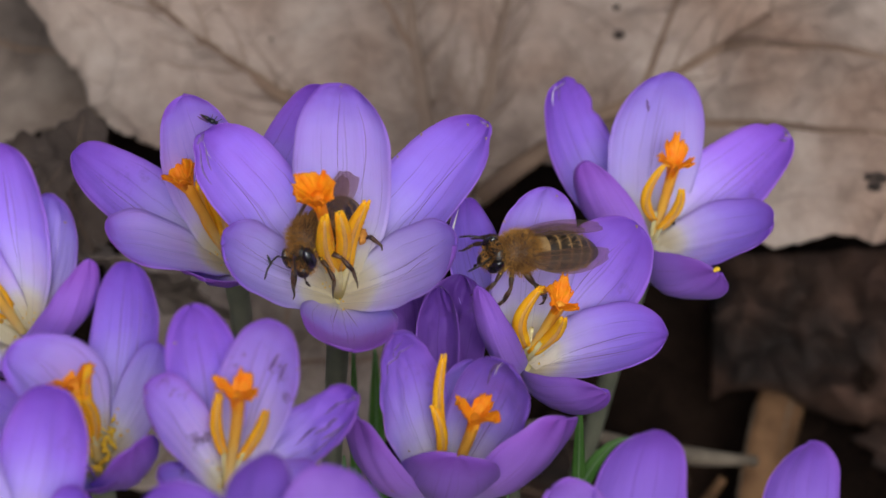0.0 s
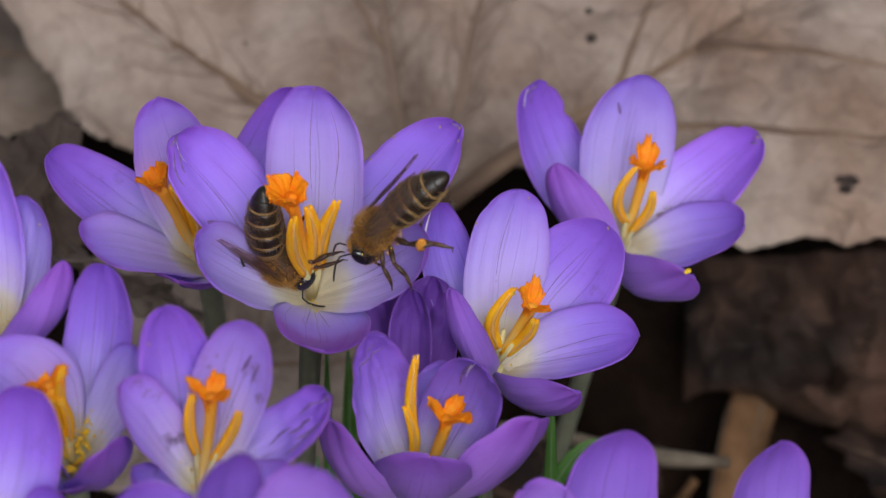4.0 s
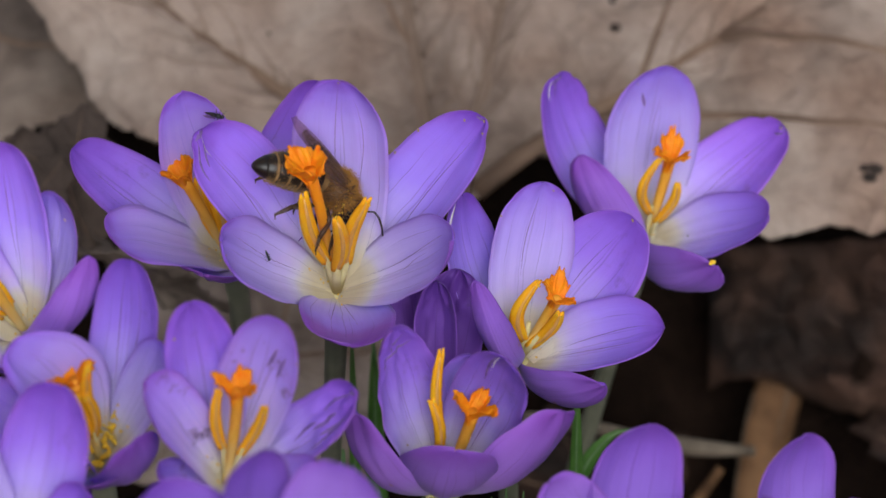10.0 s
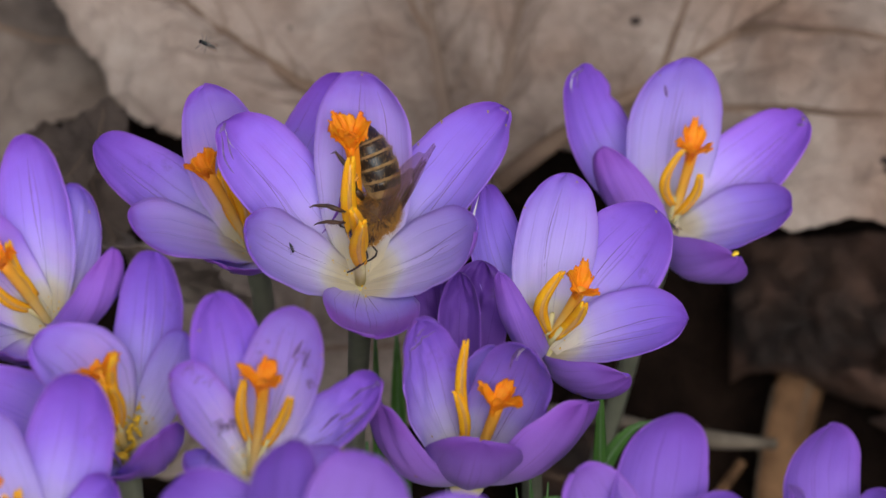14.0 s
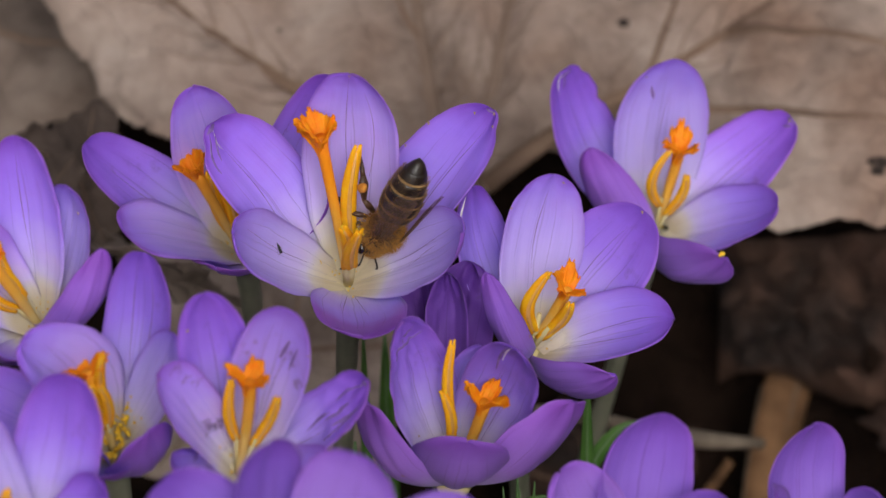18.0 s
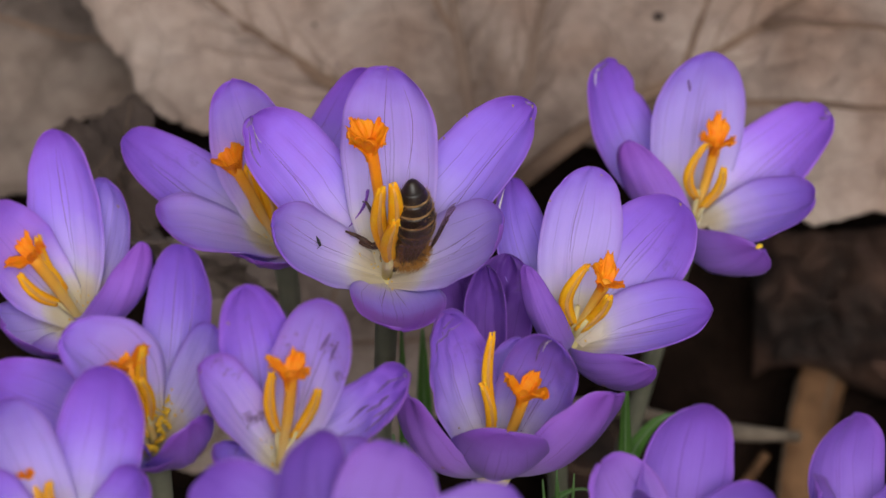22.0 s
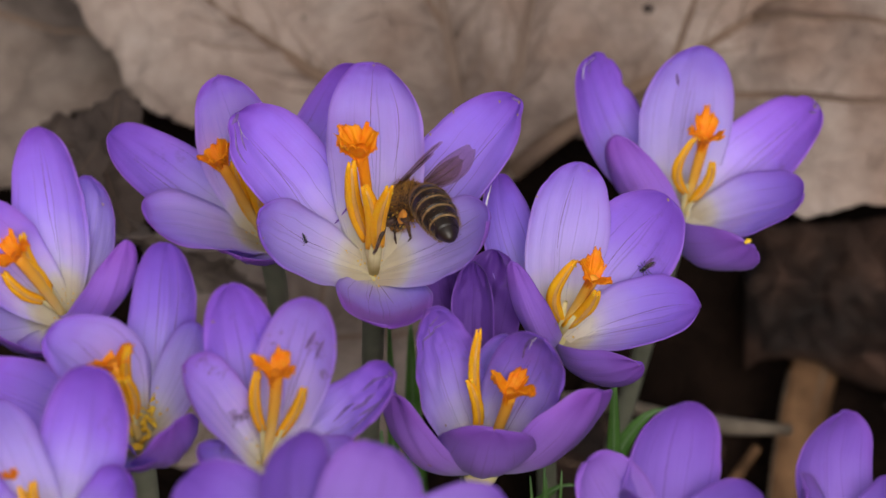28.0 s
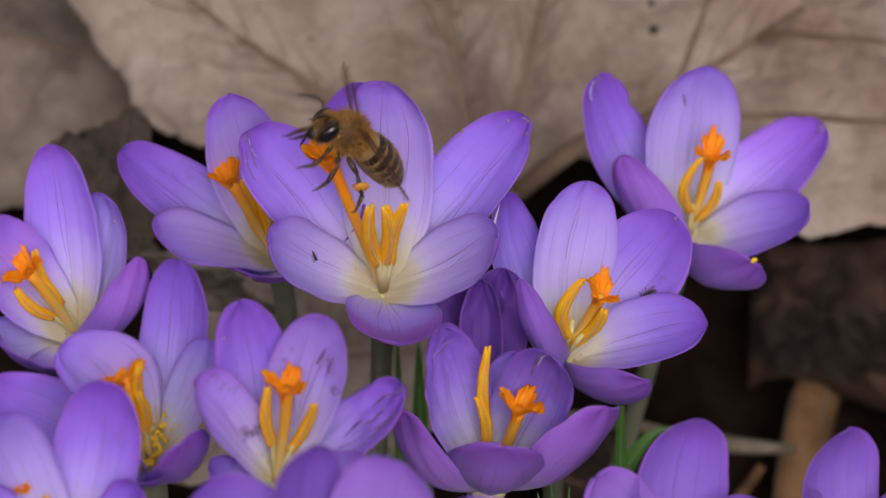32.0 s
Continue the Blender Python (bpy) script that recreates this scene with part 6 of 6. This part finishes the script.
    walk(roaming_gnat, [
        (0.0, pose(0.02432, 0.02465, 0.06609, 66.1, 10.2, -28.5)),
        (2.0, pose(0.02424, 0.02478, 0.06630, 67.0, 14.7, -16.8)),
        (3.0, pose(0.02591, 0.02527, 0.06653, 59.3, 13.3, -17.3)),
        (4.0, pose(0.02691, 0.02535, 0.06696, 61.0, -26.0, 6.2)),
        (4.5, pose(0.02726, 0.02538, 0.06710, 60.9, -26.0, 5.9)),
        (6.5, pose(0.03165, 0.02051, 0.06962, 74.7, 1.8, -51.3)),
        (7.0, pose(0.03250, 0.01898, 0.06991, 71.7, -6.8, -64.5)),
        (7.5, pose(0.03255, 0.01867, 0.06975, 65.2, 29.2, -82.3)),
        (8.0, pose(0.03260, 0.01835, 0.06960, 33.6, 58.6, -121.8)),
        (8.5, pose(0.03230, 0.01849, 0.06920, 12.4, 52.9, -149.3)),
        (9.0, pose(0.02975, 0.01894, 0.06647, -6.8, 41.5, -177.3)),
        (10.0, pose(0.02677, 0.02192, 0.06508, -39.4, 32.6, 163.1)),
        (12.0, pose(0.02573, 0.02298, 0.06511, -56.4, -0.2, 141.1)),
        (13.5, pose(0.02285, 0.02398, 0.06417, -25.8, -51.5, 124.8)),
        (14.33, pose(0.02204, 0.01566, 0.06906, -45.5, -2.7, 165.0)),
        (15.17, pose(0.02124, 0.00733, 0.07394, -28.6, 46.6, -157.8)),
        (16.0, pose(0.02043, -0.00099, 0.07883, 54.2, 51.6, -60.1)),
        (18.0, pose(0.02286, 0.02398, 0.06415, 55.1, 11.7, -5.0)),
        (19.0, pose(0.02252, 0.02255, 0.06461, 104.1, 1.1, 38.6)),
        (20.0, pose(0.02262, 0.02260, 0.06499, 77.3, 49.2, 45.9)),
        (21.0, pose(0.02273, 0.02264, 0.06537, -57.4, 73.8, -64.5)),
        (21.25, pose(0.02339, 0.02286, 0.06459, 5.2, 50.7, -48.7)),
        (21.5, pose(0.02406, 0.02307, 0.06381, 42.5, 30.2, -65.4)),
        (22.0, pose(0.02389, 0.02269, 0.06344, 21.0, -2.6, -64.4)),
        (23.0, pose(0.02367, 0.02227, 0.06323, 20.8, 30.7, -99.7)),
        (24.0, pose(0.02360, 0.02282, 0.06340, -7.8, 38.4, -123.2)),
        (25.0, pose(0.02286, 0.02224, 0.06285, -6.6, 31.1, -148.2)),
        (25.5, pose(0.02239, 0.02169, 0.06251, -4.0, 25.3, -152.3)),
        (27.5, pose(0.01769, -0.00225, 0.07345, -48.4, 41.0, 174.3)),
        (28.0, pose(0.01783, -0.00241, 0.07336, -48.4, 41.0, 174.1)),
        (28.5, pose(0.01778, -0.00237, 0.07337, -48.4, 41.1, 174.1)),
        (29.0, pose(0.01775, -0.00228, 0.07347, -48.3, 41.1, 174.2)),
        (29.5, pose(0.01758, -0.00209, 0.07355, -27.2, 49.6, -179.7)),
        (30.0, pose(0.01697, -0.00207, 0.07290, -23.1, 48.5, -172.4)),
        (30.5, pose(0.01733, -0.00236, 0.07292, -42.5, 43.3, -177.9)),
        (31.0, pose(0.01719, -0.00247, 0.07267, -45.9, 39.5, 176.8)),
        (31.5, pose(0.01716, -0.00266, 0.07240, -49.1, 34.9, 171.6)),
        (32.0, pose(0.01719, -0.00259, 0.07251, -49.1, 35.0, 171.7)),
    ])
    # the style and stamens give way to the bees
    foot = bee_crocus["throat"]
    walk(bee_crocus["style"], [
        (0.0, pose(*foot, 0.0, -61.5, -103.4)),
        (1.0, pose(*foot, 0.0, -61.1, -107.3)),
        (2.0, pose(*foot, 0.0, -64.6, -102.1)),
        (3.0, pose(*foot, 0.0, -58.3, -115.6)),
        (4.0, pose(*foot, 0.0, -61.9, -103.6)),
        (4.5, pose(*foot, 0.0, -61.6, -102.7)),
        (6.5, pose(*foot, 0.0, -63.0, -101.8)),
        (7.0, pose(*foot, 0.0, -61.5, -100.7)),
        (7.5, pose(*foot, -0.0, -61.2, -95.1)),
        (8.0, pose(*foot, 0.0, -63.6, -98.6)),
        (8.5, pose(*foot, -0.0, -63.1, -99.1)),
        (9.0, pose(*foot, -0.0, -67.0, -92.7)),
        (9.5, pose(*foot, 0.0, -67.9, -108.1)),
        (10.0, pose(*foot, 0.0, -69.0, -113.4)),
        (10.5, pose(*foot, 0.0, -71.2, -99.0)),
        (11.0, pose(*foot, 0.0, -81.5, -90.2)),
        (11.5, pose(*foot, 0.0, -74.2, -150.2)),
        (12.0, pose(*foot, 0.0, -68.7, -156.4)),
        (12.5, pose(*foot, 0.0, -75.5, -109.8)),
        (13.0, pose(*foot, 0.0, -79.8, -108.3)),
        (13.5, pose(*foot, 0.0, -80.8, -107.8)),
        (15.5, pose(*foot, 0.0, -81.7, -132.0)),
        (16.0, pose(*foot, 0.0, -81.6, -148.5)),
        (17.0, pose(*foot, 0.0, -80.2, -139.4)),
        (18.0, pose(*foot, 0.0, -79.0, -141.3)),
        (19.0, pose(*foot, 0.0, -78.1, -149.6)),
        (19.5, pose(*foot, -0.0, -76.7, -129.2)),
        (20.0, pose(*foot, -0.0, -74.0, -154.6)),
        (21.0, pose(*foot, 0.0, -75.5, -136.0)),
        (21.5, pose(*foot, -0.0, -70.5, -123.1)),
        (22.0, pose(*foot, 0.0, -75.3, -110.2)),
        (23.0, pose(*foot, 0.0, -70.5, -158.6)),
        (23.5, pose(*foot, -0.0, -72.4, -127.2)),
        (24.0, pose(*foot, -0.0, -73.2, -105.7)),
        (25.0, pose(*foot, -0.0, -71.9, -110.2)),
        (25.5, pose(*foot, -0.0, -72.1, -115.5)),
        (27.5, pose(*foot, 0.0, -70.1, -105.2)),
        (28.0, pose(*foot, 0.0, -71.7, -102.2)),
        (28.5, pose(*foot, 0.0, -69.4, -101.4)),
        (29.0, pose(*foot, 0.0, -71.1, -101.4)),
        (29.5, pose(*foot, 0.0, -69.8, -94.0)),
        (30.0, pose(*foot, -0.0, -72.3, -102.0)),
        (30.5, pose(*foot, -0.0, -72.6, -95.7)),
        (31.0, pose(*foot, 0.0, -67.5, -88.3)),
        (31.6, pose(*foot, -0.0, -71.9, -94.4)),
        (31.8, pose(*foot, 0.0, -77.5, -140.4)),
        (32.0, pose(*foot, 0.0, -69.7, -143.8)),
    ])
    walk(bee_crocus["stamen"][0], [
        (0.0, pose(*foot, 169.5, -64.2, -65.1)),
        (4.0, pose(*foot, 171.3, -65.3, -66.4)),
        (7.0, pose(*foot, 175.0, -65.4, -69.3)),
        (9.0, pose(*foot, 171.9, -65.6, -66.9)),
        (10.0, pose(*foot, 166.3, -63.3, -62.8)),
        (11.0, pose(*foot, -176.2, -59.3, -76.0)),
        (12.0, pose(*foot, -173.1, -58.8, -78.2)),
        (13.0, pose(*foot, -155.9, -51.9, -88.4)),
        (16.0, pose(*foot, -164.5, -52.3, -82.9)),
        (17.0, pose(*foot, -161.6, -48.8, -83.9)),
        (19.0, pose(*foot, -172.0, -49.3, -77.9)),
        (20.0, pose(*foot, 176.5, -49.8, -71.3)),
        (21.0, pose(*foot, 175.8, -58.1, -70.4)),
        (22.0, pose(*foot, -162.5, -49.8, -83.6)),
        (24.0, pose(*foot, -167.4, -53.2, -81.3)),
        (25.0, pose(*foot, -166.0, -61.5, -83.8)),
        (28.0, pose(*foot, -176.5, -61.6, -75.9)),
        (29.0, pose(*foot, -142.8, -61.0, -101.9)),
        (30.0, pose(*foot, 171.9, -60.7, -67.4)),
        (31.0, pose(*foot, -177.5, -63.2, -75.2)),
        (32.0, pose(*foot, 177.7, -61.7, -71.6)),
    ])
    walk(bee_crocus["stamen"][1], [
        (0.0, pose(*foot, -159.5, -60.7, -88.5)),
        (4.0, pose(*foot, -156.7, -64.0, -91.5)),
        (7.0, pose(*foot, -161.4, -58.5, -86.5)),
        (9.0, pose(*foot, -159.4, -66.9, -90.1)),
        (10.0, pose(*foot, -157.4, -56.8, -89.0)),
        (11.0, pose(*foot, -161.0, -55.9, -86.2)),
        (12.0, pose(*foot, -150.4, -57.0, -94.1)),
        (13.0, pose(*foot, -151.2, -57.6, -93.8)),
        (16.0, pose(*foot, -148.2, -51.8, -93.6)),
        (17.0, pose(*foot, -150.1, -48.3, -90.8)),
        (19.0, pose(*foot, -152.0, -54.0, -91.9)),
        (20.0, pose(*foot, -158.0, -57.5, -88.7)),
        (21.0, pose(*foot, -162.0, -58.6, -86.1)),
        (22.0, pose(*foot, -166.8, -64.8, -83.7)),
        (24.0, pose(*foot, -150.7, -57.2, -94.0)),
        (25.0, pose(*foot, -150.7, -68.7, -97.9)),
        (28.0, pose(*foot, -151.7, -62.2, -95.0)),
        (29.0, pose(*foot, -132.4, -59.5, -110.0)),
        (32.0, pose(*foot, -162.0, -61.4, -86.7)),
    ])
    walk(bee_crocus["stamen"][2], [
        (0.0, pose(*foot, -146.9, -56.2, -96.5)),
        (4.0, pose(*foot, -143.9, -55.9, -98.7)),
        (9.0, pose(*foot, -145.9, -61.4, -99.5)),
        (10.0, pose(*foot, -132.0, -62.0, -111.6)),
        (11.0, pose(*foot, -135.7, -73.6, -113.1)),
        (12.0, pose(*foot, -130.5, -68.6, -116.0)),
        (13.0, pose(*foot, -143.0, -71.0, -105.5)),
        (16.0, pose(*foot, -172.8, -79.7, -80.1)),
        (17.0, pose(*foot, 169.7, -79.8, -63.7)),
        (19.0, pose(*foot, -167.4, -82.7, -85.3)),
        (20.0, pose(*foot, -126.7, -77.8, -123.1)),
        (21.0, pose(*foot, -148.6, -70.2, -100.3)),
        (22.0, pose(*foot, -154.8, -59.6, -91.8)),
        (24.0, pose(*foot, -140.9, -67.0, -105.9)),
        (25.0, pose(*foot, -137.6, -70.3, -110.1)),
        (28.0, pose(*foot, -140.3, -68.0, -106.9)),
        (29.0, pose(*foot, -130.7, -65.5, -114.5)),
        (30.0, pose(*foot, -136.8, -61.0, -106.9)),
        (32.0, pose(*foot, -148.2, -58.4, -96.4)),
    ])


stuck_gnat.matrix_world = pose(-0.01479, -0.00849, 0.08023, -13.7, 65.2, -37.7)

motions()
